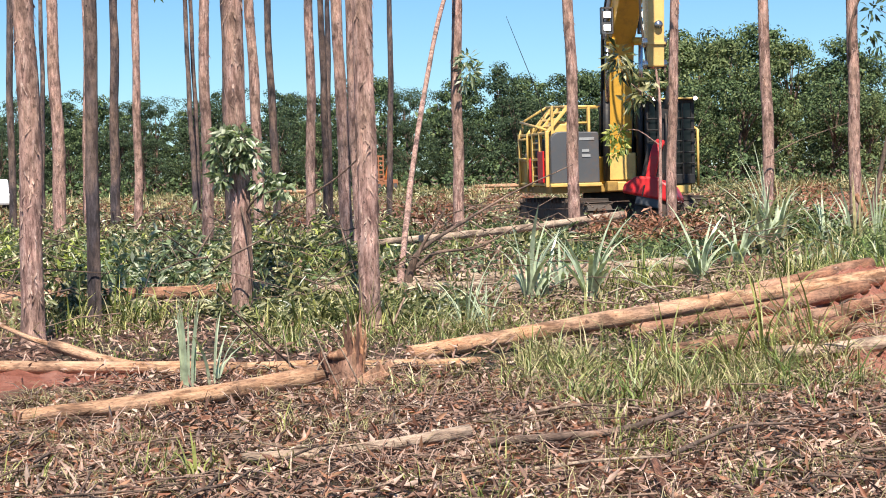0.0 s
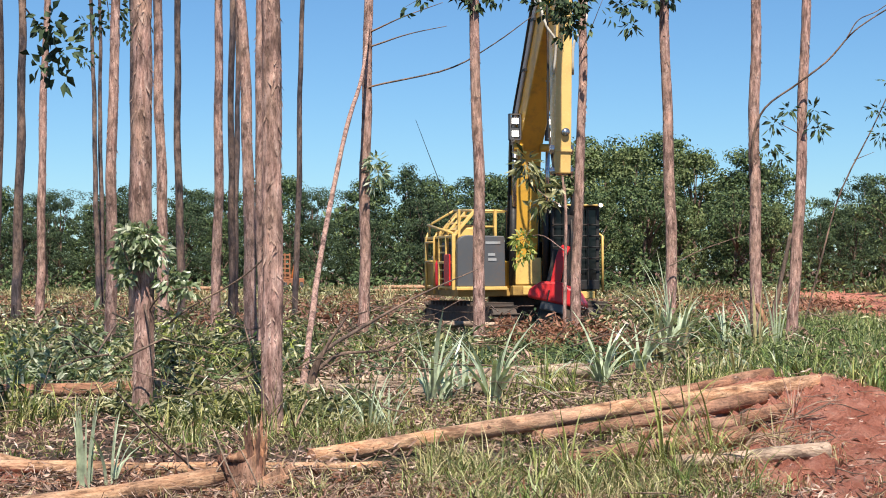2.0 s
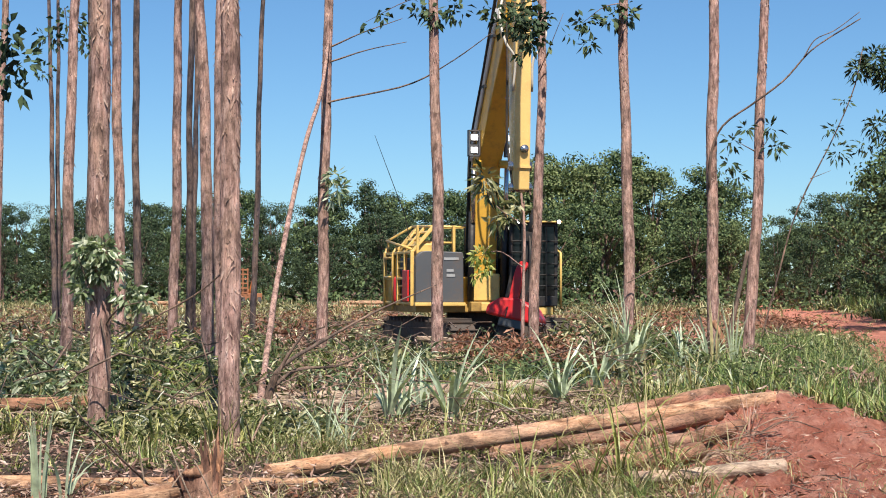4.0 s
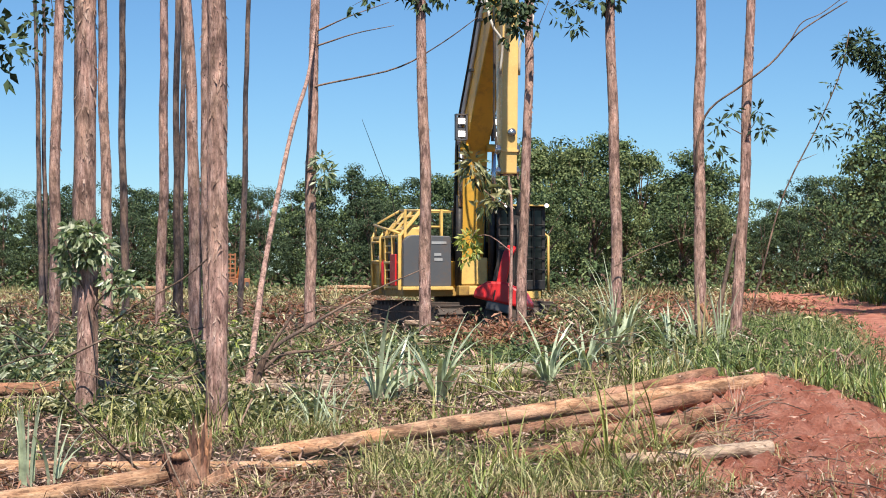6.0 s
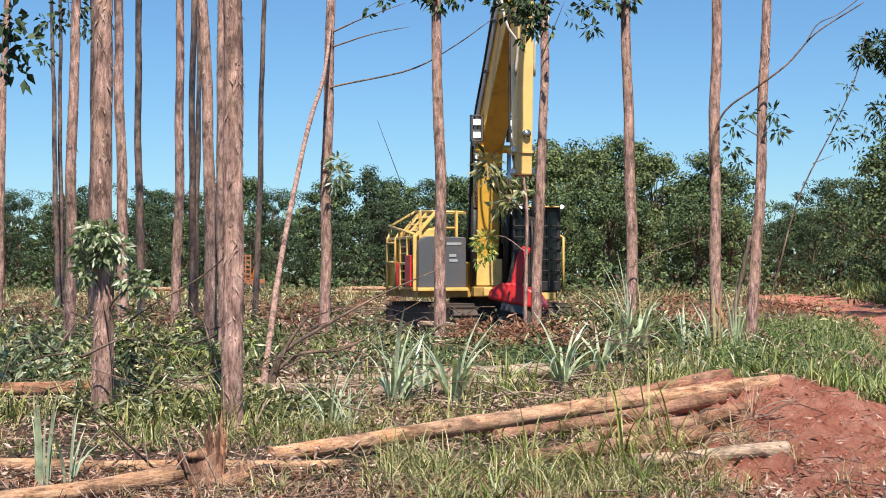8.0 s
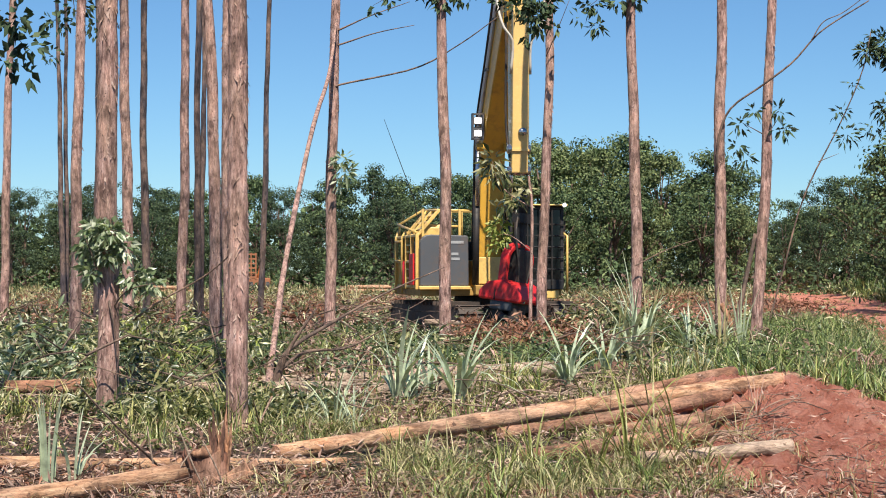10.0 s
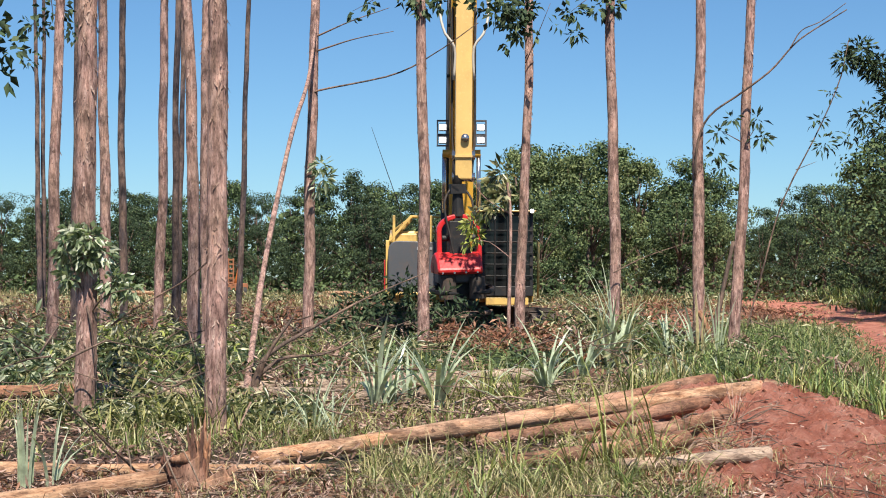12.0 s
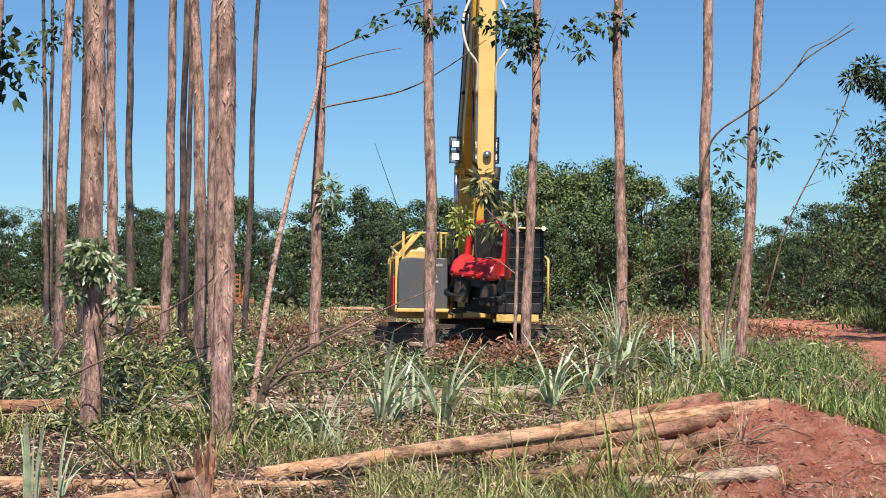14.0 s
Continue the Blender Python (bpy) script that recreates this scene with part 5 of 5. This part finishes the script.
lawn("soil_straw", 420, 416, 1.4, 4.2, 10.3, 17, bareness, 0.1, 0.35, 0.008, GRASS_DRY, "dry straw and roots on the scraped red soil", (1.2, 1.7))
lawn("far_grass", 9000, 409, -34, 30, 62, 112, lambda x, y: (1 - bareness(x, y)) * patchy(x, y, 0.12, 0.5, 31), 0.4, 1.0, 0.06, GRASS_DRY, "pale dry grass far across the clearing")
lawn("litter_grass", 900, 407, -3.6, 2.6, 6.8, 10, lambda x, y: patchy(x, y, 1.6, 0.66, 5), 0.08, 0.25, 0.009, GRASS, "sparse green grass in the dry litter")


def leaf_litter(n, seed, x0, x1, y0, y1, keep, size, mat, label, lift=0.05):
    rng = np.random.default_rng(seed)
    p = scatter(n, rng, x0, x1, y0, y1, keep)
    p[:, 2] += rng.uniform(0.0, lift, n)
    w = rng.normal(size=(n, 3)) * np.array([1, 1, 0.45])
    v, f = leaves(p, w, rng.uniform(0.5, 1.6, n) * size, rng.uniform(0.14, 0.36, n) * size, rng, 0.5)
    stuff("leaf_litter", v, f, mat, label, "leaf litter")


leaf_litter(26000, 411, -3.9, 3.6, 6.4, 11.8, dry_floor, 0.08, LEAF_BROWN, "thick carpet of curled dry brown leaves", 0.04)
leaf_litter(6000, 412, -3.9, 3.6, 6.4, 12, dry_floor, 0.085, LEAF_RUST, "reddish dry leaves in the litter", 0.06)
leaf_litter(16000, 413, -8, 4.5, 11.5, 22, dry_floor, 0.085, LEAF_BROWN, "dry brown leaves between the trunks", 0.1)
leaf_litter(2200, 414, 1.2, 5.0, 9.5, 20, bareness, 0.04, LEAF_BROWN, "scattered dry leaves on red soil", 0.02)


def twig_litter(n, seed, x0, x1, y0, y1, long, thick, mat, label, lift=0.1, keep=None):
    rng = np.random.default_rng(seed)
    geos = []
    for x, y, z in scatter(n, rng, x0, x1, y0, y1, keep or (lambda a, b: 1.0)):
        a, l = rng.uniform(0, 6.28), long * rng.uniform(0.4, 1.5)
        dx, dy = math.cos(a) * l / 2, math.sin(a) * l / 2
        zz = z + rng.uniform(0.0, lift)
        r = thick * rng.uniform(0.5, 1.5)
        geos.append(tube([(x - dx, y - dy, zz + rng.uniform(0, lift)), (x + rng.normal(0, l * 0.06), y + rng.normal(0, l * 0.06), zz + rng.uniform(0, lift)), (x + dx, y + dy, zz + rng.uniform(0, lift))], [r, r * 0.8, r * 0.4], 4, caps=False))
    v, f = joined(*geos)
    stuff("twig_litter", np.array([tuple(q) for q in v]), np.array(f), mat, label, "twigs")


twig_litter(620, 421, -4, 4, 6.5, 12, 0.4, 0.005, TWIG, "dry grey twigs strewn over the litter", 0.06, dry_floor)
twig_litter(240, 422, -4, 4, 6.5, 12, 0.55, 0.007, DEADWOOD, "dark dead twigs in the litter", 0.06, dry_floor)
twig_litter(230, 423, -11, 3.5, 14, 34, 0.7, 0.008, TWIG, "dry branches strewn through the slash", 0.3, lambda a, b: 1 - bareness(a, b))
twig_litter(330, 427, -6, 2.6, 17.5, 23, 0.6, 0.012, LOGPALE, "pale dead sticks strewn before the machine", 0.1, low_growth)
twig_litter(60, 426, 1.2, 4.6, 10, 19, 0.35, 0.005, TWIG, "dry sticks and roots in the red soil", 0.05, bareness)
twig_litter(460, 424, -16, 8, 30, 75, 1.2, 0.018, TWIG, "pale felling debris across the clearing", 0.3)
twig_litter(240, 425, -12, 6, 15, 45, 1.1, 0.011, DEADWOOD, "dark dead branches in the slash", 0.5, lambda a, b: (1 - bareness(a, b)) * (1.0 if a < 0.10 * b else 0.0))
log("fallen_branch", (-1.8, 8.1, 0.07), (-0.69, 8.75, 0.09), 0.022, 0.04, LOGPALE, "pale dry fallen branch on the leaf litter", 0.03, 3, 8)
log("fallen_branch", (-0.56, 8.3, 0.07), (0.51, 9.32, 0.09), 0.026, 0.014, DEADWOOD, "crooked dry fallen branch on the litter", 0.05, 5, 8)
branch("fallen_twig", [(-0.5, 9.37, 0.06), (-0.15, 9.67, 0.09), (0.18, 9.57, 0.09), (0.55, 9.33, 0.06)], 0.012, 0.005, "long thin dry twig on the leaf litter", TWIG)
branch("fallen_twig", [(-0.3, 7.8, 0.06), (0.01, 7.9, 0.08), (0.36, 8.1, 0.06)], 0.01, 0.005, "pale thin dry twig on the leaf litter", LOGPALE)
branch("fallen_twig", [(0.38, 8.22, 0.05), (0.73, 8.72, 0.1), (1.06, 8.98, 0.08)], 0.014, 0.006, "dark crooked twig on the leaf litter", DEADWOOD)
for k, (x, y, a) in enumerate([(-1.98, 11.2, 0.5), (-1.6, 11.1, 2.4), (-1.45, 11.25, 0.9), (-2.1, 11.3, 1.9), (-1.7, 10.95, 2.9)]):
    branch("bent_twig", [(x, y, 0.0), (x + 0.08 * math.cos(a), y - 0.03, 0.16), (x + 0.2 * math.cos(a), y - 0.05, 0.3 + 0.04 * k)], 0.008, 0.004, "thin pale twig standing beside the stump", LOGPALE, 8)
log("fallen_branch", (0.34, 7.24, 0.03), (0.26, 7.54, 0.12), 0.014, 0.022, STUB, "short reddish broken branch in the litter", 0.02, 6, 8)
log("fallen_branch", (-4.4, 12.9, 0.16), (-3.1, 11.9, 0.05), 0.05, 0.035, LOGWOOD, "short peeled branch crossing the thin log", 0.03, 8, 8)
log("fallen_branch", (-5.0, 13.4, 0.28), (-4.05, 13.0, 0.06), 0.02, 0.03, LOGWOOD, "thin broken branch propped by the log", 0.03, 9, 8)


# ---- slash heaps: cut tops and shrubs over the felled area ----
def slash(name, n, seed, x0, x1, y0, y1, keep, leaf, per, size, tall, mat, label):
    rng = np.random.default_rng(seed)
    vs = []
    for x, y, z in scatter(n, rng, x0, x1, y0, y1, keep):
        s = size * rng.uniform(0.6, 1.4)
        c = np.abs(rng.normal(size=(per, 3))) * np.sign(rng.normal(size=(per, 3)))
        c = c * np.array([s, s, 0]) * 0.55
        hz = tall * rng.uniform(0.5, 1.3)
        c[:, 2] = np.clip(rng.beta(1.4, 1.8, per), 0, 1) * hz * np.maximum(0.2, 1 - 0.35 * np.hypot(c[:, 0], c[:, 1]) / s)
        c += np.array([x, y, z])
        main = rng.uniform(0, 6.28)
        w = rng.normal(size=(per, 3)) + np.array([math.cos(main), math.sin(main), -0.2]) * 0.9
        vs.append(leaves(c, w, rng.uniform(0.6, 1.3, per) * leaf, rng.uniform(0.16, 0.32, per) * leaf, rng, 0.3, 0.15))
    v, f = both(*vs)
    stuff(name, v, f, mat, label, "undergrowth")


def felled(x, y):
    low = 0.2 if (-0.2 < x * 30 / y < 3.6 and 20 < y < 28.5) or (-4.0 < x * 30 / y < 0 and 23 < y < 30.5) else 1.0
    return low * clear_of_canes(x, y) * (1 - bareness(x, y)) * (0.15 + 0.85 * patchy(x, y, 0.45, 0.47, 11)) * (0.0 if (abs(x - 0.4) < 2.2 and 34.2 < y < 40) else 1.0)


def left_lush(x, y):
    return (1 - smooth_step(-4.0, -1.0, x + 0.12 * (y - 15))) * (0.2 + 0.8 * patchy(x, y, 0.6, 0.45, 13)) * (0.0 if y < 16.8 and patchy(x, y, 0.9, 0.6, 2) < 0.4 else 1.0)


slash("green_slash", 140, 431, -13, 4.0, 20.8, 34, felled, 0.17, 150, 0.5, 0.6, LEAF, "heaped green eucalyptus tops and shrubs in the felled area")
slash("green_slash", 9, 444, -4.6, -2.6, 15.9, 17.3, lambda x, y: 1.0, 0.15, 110, 0.3, 0.4, LEAF, "leafy shrub at the foot of a trunk")
slash("green_slash", 115, 432, -13, -0.5, 20.8, 34, left_lush, 0.17, 190, 0.45, 0.8, LEAF, "leafy green shrubs between the plantation trunks")
slash("light_slash", 70, 433, -11, 4.0, 20.8, 33, felled, 0.17, 70, 0.4, 0.6, LEAF_LIGHT, "fresh pale green shoots in the slash")
slash("light_slash", 44, 434, -3.2, -1.2, 15.3, 17.6, lambda x, y: trodden(x, y), 0.14, 100, 0.3, 0.36, LEAF, "green low shrub behind the stump")
slash("brown_slash", 210, 435, -13, 6, 20.6, 36, felled, 0.15, 120, 0.5, 0.5, LEAF_BROWN, "dry brown slash over the ground")
slash("far_slash", 150, 436, -22, 10, 34, 75, felled, 0.28, 60, 0.9, 0.65, LEAF, "green felling debris across the clearing")
slash("far_brown_slash", 350, 437, -30, 16, 38, 108, felled, 0.26, 60, 1.2, 0.5, LEAF_RUST, "brown felling debris across the clearing")
slash("far_weeds", 160, 442, -40, 30, 80, 112, lambda x, y: 1 - bareness(x, y), 0.4, 50, 1.3, 0.8, LEAF, "low green weeds before the woods")
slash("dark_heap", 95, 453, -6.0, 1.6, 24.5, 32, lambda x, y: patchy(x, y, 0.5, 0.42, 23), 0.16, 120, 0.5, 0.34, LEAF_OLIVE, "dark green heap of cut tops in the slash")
# deep green leaves paint the shade down in the slash
slash("dark_heap", 60, 454, -8.0, 4.2, 21, 31, lambda x, y: felled(x, y), 0.15, 130, 0.4, 0.42, LEAF_DEEP, "dark green leaves low in the slash, shade painted into their colour")
slash("machine_slash", 84, 438, -2.6, 4.4, 31.0, 34.0, lambda x, y: 1.0, 0.2, 80, 0.5, 0.55, LEAF, "cut tops lying before the machine")
slash("bush", 62, 439, 2.2, 4.1, 29.5, 34, lambda x, y: 1.0, 0.19, 140, 0.5, 0.95, LEAF, "olive green bush beside the machine")
slash("dry_bush", 15, 445, 2.0, 4.2, 29.0, 33.5, lambda x, y: 1.0, 0.18, 120, 0.5, 0.85, LEAF_BROWN, "dry brown branches heaped beside the machine")
slash("rust_pile", 70, 440, 0.0, 2.2, 28.0, 31.0, lambda x, y: 1.0, 0.17, 120, 0.4, 0.68, LEAF_RUST, "pile of rust-red dead foliage")
slash("dark_bush", 26, 452, 1.9, 4.3, 28.2, 31.5, lambda x, y: 1.0, 0.16, 130, 0.45, 0.8, LEAF_OLIVE, "dark olive bush among the reeds")
slash("shrub", 120, 441, 3.4, 9.5, 20, 36, lambda x, y: verge(x, y), 0.11, 80, 0.35, 0.6, LEAF_OLIVE, "leafy weeds along the verge")

slash("track_weeds", 46, 455, 5.5, 13.5, 23, 48, lambda x, y: smooth_step(-2.1, -1.7, x - road_x(y)) * (1 - smooth_step(-1.0, -0.4, x - road_x(y))), 0.1, 60, 0.3, 0.4, LEAF_OLIVE, "leafy weeds growing in on the edge of the dirt track")
lawn("track_straw", 900, 419, 6, 26, 26, 95, lambda x, y: (1 - smooth_step(0.9, 1.7, abs(x - road_x(y)))) * patchy(x, y, 0.7, 0.55, 41), 0.08, 0.3, 0.03, GRASS_DRY, "dry straw lying along the dirt track", (0.8, 1.6))
slash("leafy_shrub", 9, 448, -5.7, -4.95, 16.3, 17.4, lambda x, y: 1.0, 0.17, 90, 0.28, 0.7, LEAF, "tall broad-leaved green shrub among the trunks")
slash("leafy_shrub", 7, 449, -3.4, -2.9, 16.6, 17.4, lambda x, y: 1.0, 0.16, 80, 0.22, 0.7, LEAF, "broad-leaved green shrub behind a trunk")
slash("leafy_shrub", 8, 451, -6.2, -4.6, 19.9, 20.7, lambda x, y: 1.0, 0.2, 55, 0.28, 1.25, LEAF_LIGHT, "fresh pale leaves on a tall shrub")
slash("yellow_slash", 60, 446, -12, -1.0, 20.8, 32, left_lush, 0.16, 90, 0.4, 0.8, LEAF_YELLOW, "sunlit yellow-green shrubs between the trunks")
slash("dark_slash", 150, 447, -12, 4.0, 20.8, 34, felled, 0.15, 150, 0.4, 0.55, LEAF_WOODS, "dark green leafy shrubs in the felled area")
# brittle branches lying about the end of the log stack
for k in range(38):
    g = np.random.default_rng(700 + k)
    x, y = g.uniform(1.7, 2.9), g.uniform(13.2, 15.4)
    a, l = g.uniform(-0.7, 0.5) + (math.pi if k % 3 == 0 else 0), g.uniform(0.25, 0.7)
    z = height(x, y)
    branch("dead_branch", [(x, y, z), (x + l * 0.5 * math.cos(a), y + l * 0.5 * math.sin(a), z + g.uniform(0.04, 0.16)), (x + l * math.cos(a), y + l * math.sin(a), z + g.uniform(0.0, 0.2))], g.uniform(0.007, 0.018), 0.004, "brittle brown dead branch at the end of the log stack", DEADWOOD if k % 2 else TWIG, 7)

# ---- clods on the scraped soil ----
def clods(n, seed):
    rng = np.random.default_rng(seed)
    p = scatter(n, rng, 1.0, 5.2, 9.5, 21, bareness)
    base = np.array([(1, 0, 0), (-1, 0, 0), (0, 1, 0), (0, -1, 0), (0, 0, 1), (0, 0, -0.6), (0.6, 0.6, 0.5), (-0.6, 0.6, 0.4), (0.5, -0.6, 0.5), (-0.6, -0.5, 0.45)])
    tri = np.array([(0, 6, 4), (6, 2, 4), (2, 7, 4), (7, 1, 4), (1, 9, 4), (9, 3, 4), (3, 8, 4), (8, 0, 4), (0, 5, 6), (6, 5, 2), (2, 5, 7), (7, 5, 1), (1, 5, 9), (9, 5, 3), (3, 5, 8), (8, 5, 0)])
    size = 0.004 + 0.016 * rng.uniform(0, 1, n) ** 3
    v = p[:, None, :] + base[None] * size[:, None, None] * rng.uniform(0.6, 1.35, (n, 10, 3))
    f = (tri[None] + np.arange(n)[:, None, None] * 10).reshape(-1, 3)
    stuff("soil_clods", v.reshape(-1, 3), f, SOIL_CLOD, "crumbled red soil clods on the scraped ground", "soil")


clods(3000, 450)

# ---- things in the distance ----
def far_loader(x, y):
    m = tagged(empty("log_loader", x, y, 0, 20), "orange forestry loader with a lattice guard far across the clearing", "machine")
    part("body", joined(box(-1.1, -0.9, 0.6, 0.7, 0.9, 1.1), box(-0.4, -0.6, 1.1, 0.3, 0.6, 1.35)), RUST, m, bevel=0.06)
    for k in range(6):
        part("guard_bar", box(-0.95, -0.93, 1.1 + 0.3 * k, -0.25, -0.87, 1.2 + 0.3 * k), RUST, m)
    for xx in (-0.95, -0.62, -0.3):
        part("guard_post", box(xx - 0.04, -0.94, 1.0, xx + 0.04, -0.86, 2.75), RUST, m)
    part("boom", tube([(-0.1, -0.6, 0.9), (0.12, -0.6, 1.8), (0.22, -0.6, 2.6)], [0.13, 0.12, 0.09], 8), ORANGE, m, smooth=True)
    for sx in (-1, 1):
        for yy in (-0.7, 0.7):
            part("wheel", tube([(0.55 * sx - 0.2, yy, 0.45), (0.55 * sx + 0.05, yy, 0.45)], 0.45, 16), RUBBER, m)


def far_stack(x, y, count, long, seed, label):
    rng = np.random.default_rng(seed)
    for k in range(count):
        r = rng.uniform(0.09, 0.14)
        row = k % max(1, count // 3)
        lay = k // max(1, count // 3)
        a = (x - long / 2 + rng.normal(0, 0.3), y + row * 0.27, 0.14 + lay * 0.22)
        log("stacked_log", a, (a[0] + long, a[1] + rng.normal(0, 0.1), a[2]), r, r * 0.85, LOGWOOD, label, 0.02, seed + k, 7, group="stacked logs")


far_loader(-13.45, 108)
far_stack(-5.7, 98, 12, 2.2, 500, "orange-brown log in a far stack")
far_stack(-17.4, 94, 12, 3.2, 530, "pale orange log in a far stack")


def pickup(x, y):
    m = tagged(empty("white_pickup", x, y, 0, 25), "white pickup truck parked far off among the trees", "vehicle")
    part("body", joined(box(-0.9, -2.5, 0.5, 0.9, 2.5, 1.05)), WHITE, m, bevel=0.12)
    part("cab", prism([(-1.2, 1.05), (-0.7, 1.7), (0.9, 1.7), (1.1, 1.05)], -0.8, 0.8), WHITE, m, bevel=0.08)
    part("window", prism([(-0.9, 1.12), (-0.6, 1.6), (0.75, 1.6), (0.95, 1.12)], -0.82, 0.82), GLASS, m)
    for sx in (-1, 1):
        for yy in (-1.6, 1.6):
            part("wheel", tube([(0.68 * sx, yy, 0.38), (0.92 * sx, yy, 0.38)], 0.38, 16), RUBBER, m)


pickup(-28.2, 75)


# ---- cut top dragged by the head ----
def dragged_top():
    rng = np.random.default_rng(9)
    ob = tagged(empty("dragged_treetop", 0.2, 33.2, 0.0), "dark leafy treetop dragged by the felling head", "treetop")
    part("stem", tube(spline([(-1.5, -0.3, 0.35), (0, 0, 0.5), (1.2, 0.2, 0.7)], 10), [0.03 + 0.02 * i / 9 for i in range(10)], 7), DEADWOOD, ob, smooth=True)
    v, f = both(*[bunch((x, y, z), (0.42, 0.35, 0.3), 85, 0.2, 0.06, rng) for x, y, z in [(-1.5, -0.3, 0.4), (-1.0, -0.2, 0.55), (-0.6, -0.3, 0.35), (-0.2, 0.1, 0.65), (0.3, -0.1, 0.5), (0.7, 0.1, 0.6), (1.1, 0.0, 0.4), (-0.9, 0.0, 0.25), (0.4, 0.1, 0.25), (-1.3, 0.0, 0.85), (-0.8, 0.1, 0.95), (-0.3, 0.0, 1.0), (-1.9, -0.1, 0.5), (-0.6, 0.2, 1.2), (0.3, 0.2, 0.9), (-1.7, 0.2, 0.8)]])
    stuff("foliage", v, f, LEAF_DEEP, "", "", ob)
    return ob


TREETOP = dragged_top()


def motions():
    """The upper body slews to face the track while the head is lifted and turned."""
    swing = [(0.0, 15.5), (7.7, 15.5), (8.8, 14.8), (9.8, 13.0), (10.2, 11.5), (10.6, 10.3), (11.0, 7.5), (11.3, 4.0), (11.6, 1.3), (12.0, 0.3), (12.5, -0.3), (13.0, 2.2), (13.5, 4.6), (14.0, 5.2)]
    walk(UPPER, [(t, pose(0, 0, 0, 0, 0, a)) for t, a in swing])
    # seconds, reach, swing, height of the pin, tilt, lean, turn of the head
    hang = [(0.0, 3.5, 17.5, 2.05, 12, 4, 76), (7.7, 3.5, 17.5, 2.05, 12, 4, 76), (8.8, 3.5, 16.0, 2.03, 10, 4, 72), (9.8, 3.45, 13.6, 2.0, 8, 4, 60), (10.2, 3.45, 11.5, 2.27, 5, 3, 42),
            (10.6, 3.45, 10.3, 2.51, 4, 0, 20), (11.0, 3.45, 7.3, 2.71, 2, -2, 8), (11.3, 3.45, 4.0, 2.73, 2, -3, 4), (11.6, 3.45, 0.3, 2.75, 2, -3, 4), (12.0, 3.45, -1.5, 2.83, 2, -2, 8),
            (12.5, 3.45, -1.5, 2.95, 2, 0, 12), (13.0, 3.45, 2.0, 3.01, 2, 2, -2), (13.5, 3.45, 5.8, 3.01, 2, 5, -16), (14.0, 3.45, 7.4, 3.07, 2, 7, -26)]
    walk(HEAD, [(t, pose(r * math.sin(radians(a)), -r * math.cos(radians(a)), z, tilt, lean, turn)) for t, r, a, z, tilt, lean, turn in hang])

    drag = [(0.0, 1.6, 34.4, -0.75, 0), (7.7, 1.6, 34.4, -0.75, 0), (9.8, 1.5, 34.2, -0.75, 0), (10.4, 0.9, 33.8, -0.5, 5), (10.8, 0.2, 33.3, -0.25, 8), (11.2, -0.5, 32.7, 0.02, 12), (11.6, -0.3, 32.6, 0.1, 6),
            (12.0, -0.1, 32.7, 0.12, 0), (12.5, 0.2, 33.0, -0.1, -6), (13.0, 0.6, 33.3, -0.4, -10), (13.5, 0.8, 33.6, -0.6, -12), (14.0, 0.9, 33.9, -0.75, -12)]
    walk(TREETOP, [(t, pose(x, y, z, 0, 0, a)) for t, x, y, z, a in drag])
    sway = [(0.0, 0, 0), (7.7, 0, 0), (9.8, 0.18, 0.18), (10.6, 0.26, 0.33), (11.0, 0.30, 0.27), (11.4, 0.20, 0.38), (11.8, 0.09, 0.41), (12.5, 0.14, 0.36), (13.0, 0.12, 0.42), (13.4, -0.10, 0.73), (14.0, -0.27, 0.87)]
    walk(TUFT, [(t, pose(0.55 + dx, 31.0, 2.12 + dz, 0, dx * 30, 0)) for t, dx, dz in sway])

    swung = [(0.0, 0, 0), (9.8, 0, 0), (10.6, 0.05, 0), (11.0, 0.25, 0.0), (11.3, 0.5, -0.05), (12.0, 0.55, -0.1), (12.5, 0.4, 0.0), (13.0, 0.15, 0.05), (13.4, 0.0, 0.1), (14.0, 0.05, 0.1)]
    walk(HANGING, [(t, pose(0.62 + dx, 31.0, 3.58 + dz, 0, dx * 25, 0)) for t, dx, dz in swung])

    # the pole shoots through the head and comes to lie across before the tracks
    rest = POLE.matrix_world.copy()
    pivot = rest.translation.copy()
    drawn = [(0.0, 0, 0, 0, 0, 0), (1.3, 0, 0, 0, 0, 0), (1.4, 0.35, 0.4, 0.0, 0, -2), (1.6, 2.2, 2.6, -0.02, 2, -14), (1.8, 2.95, 4.0, -0.06, 4, -26), (2.1, 3.6, 5.2, -0.14, 6.5, -37), (2.6, 3.8, 5.5, -0.18, 7.4, -41), (14.0, 3.8, 5.5, -0.18, 7.4, -41)]
    walk(POLE, [(t, Matrix.Translation((dx, dy, dz)) @ Matrix.Translation(pivot) @ pose(0, 0, 0, 0, dip, turn) @ Matrix.Translation(-pivot) @ rest) for t, dx, dy, dz, dip, turn in drawn])


motions()
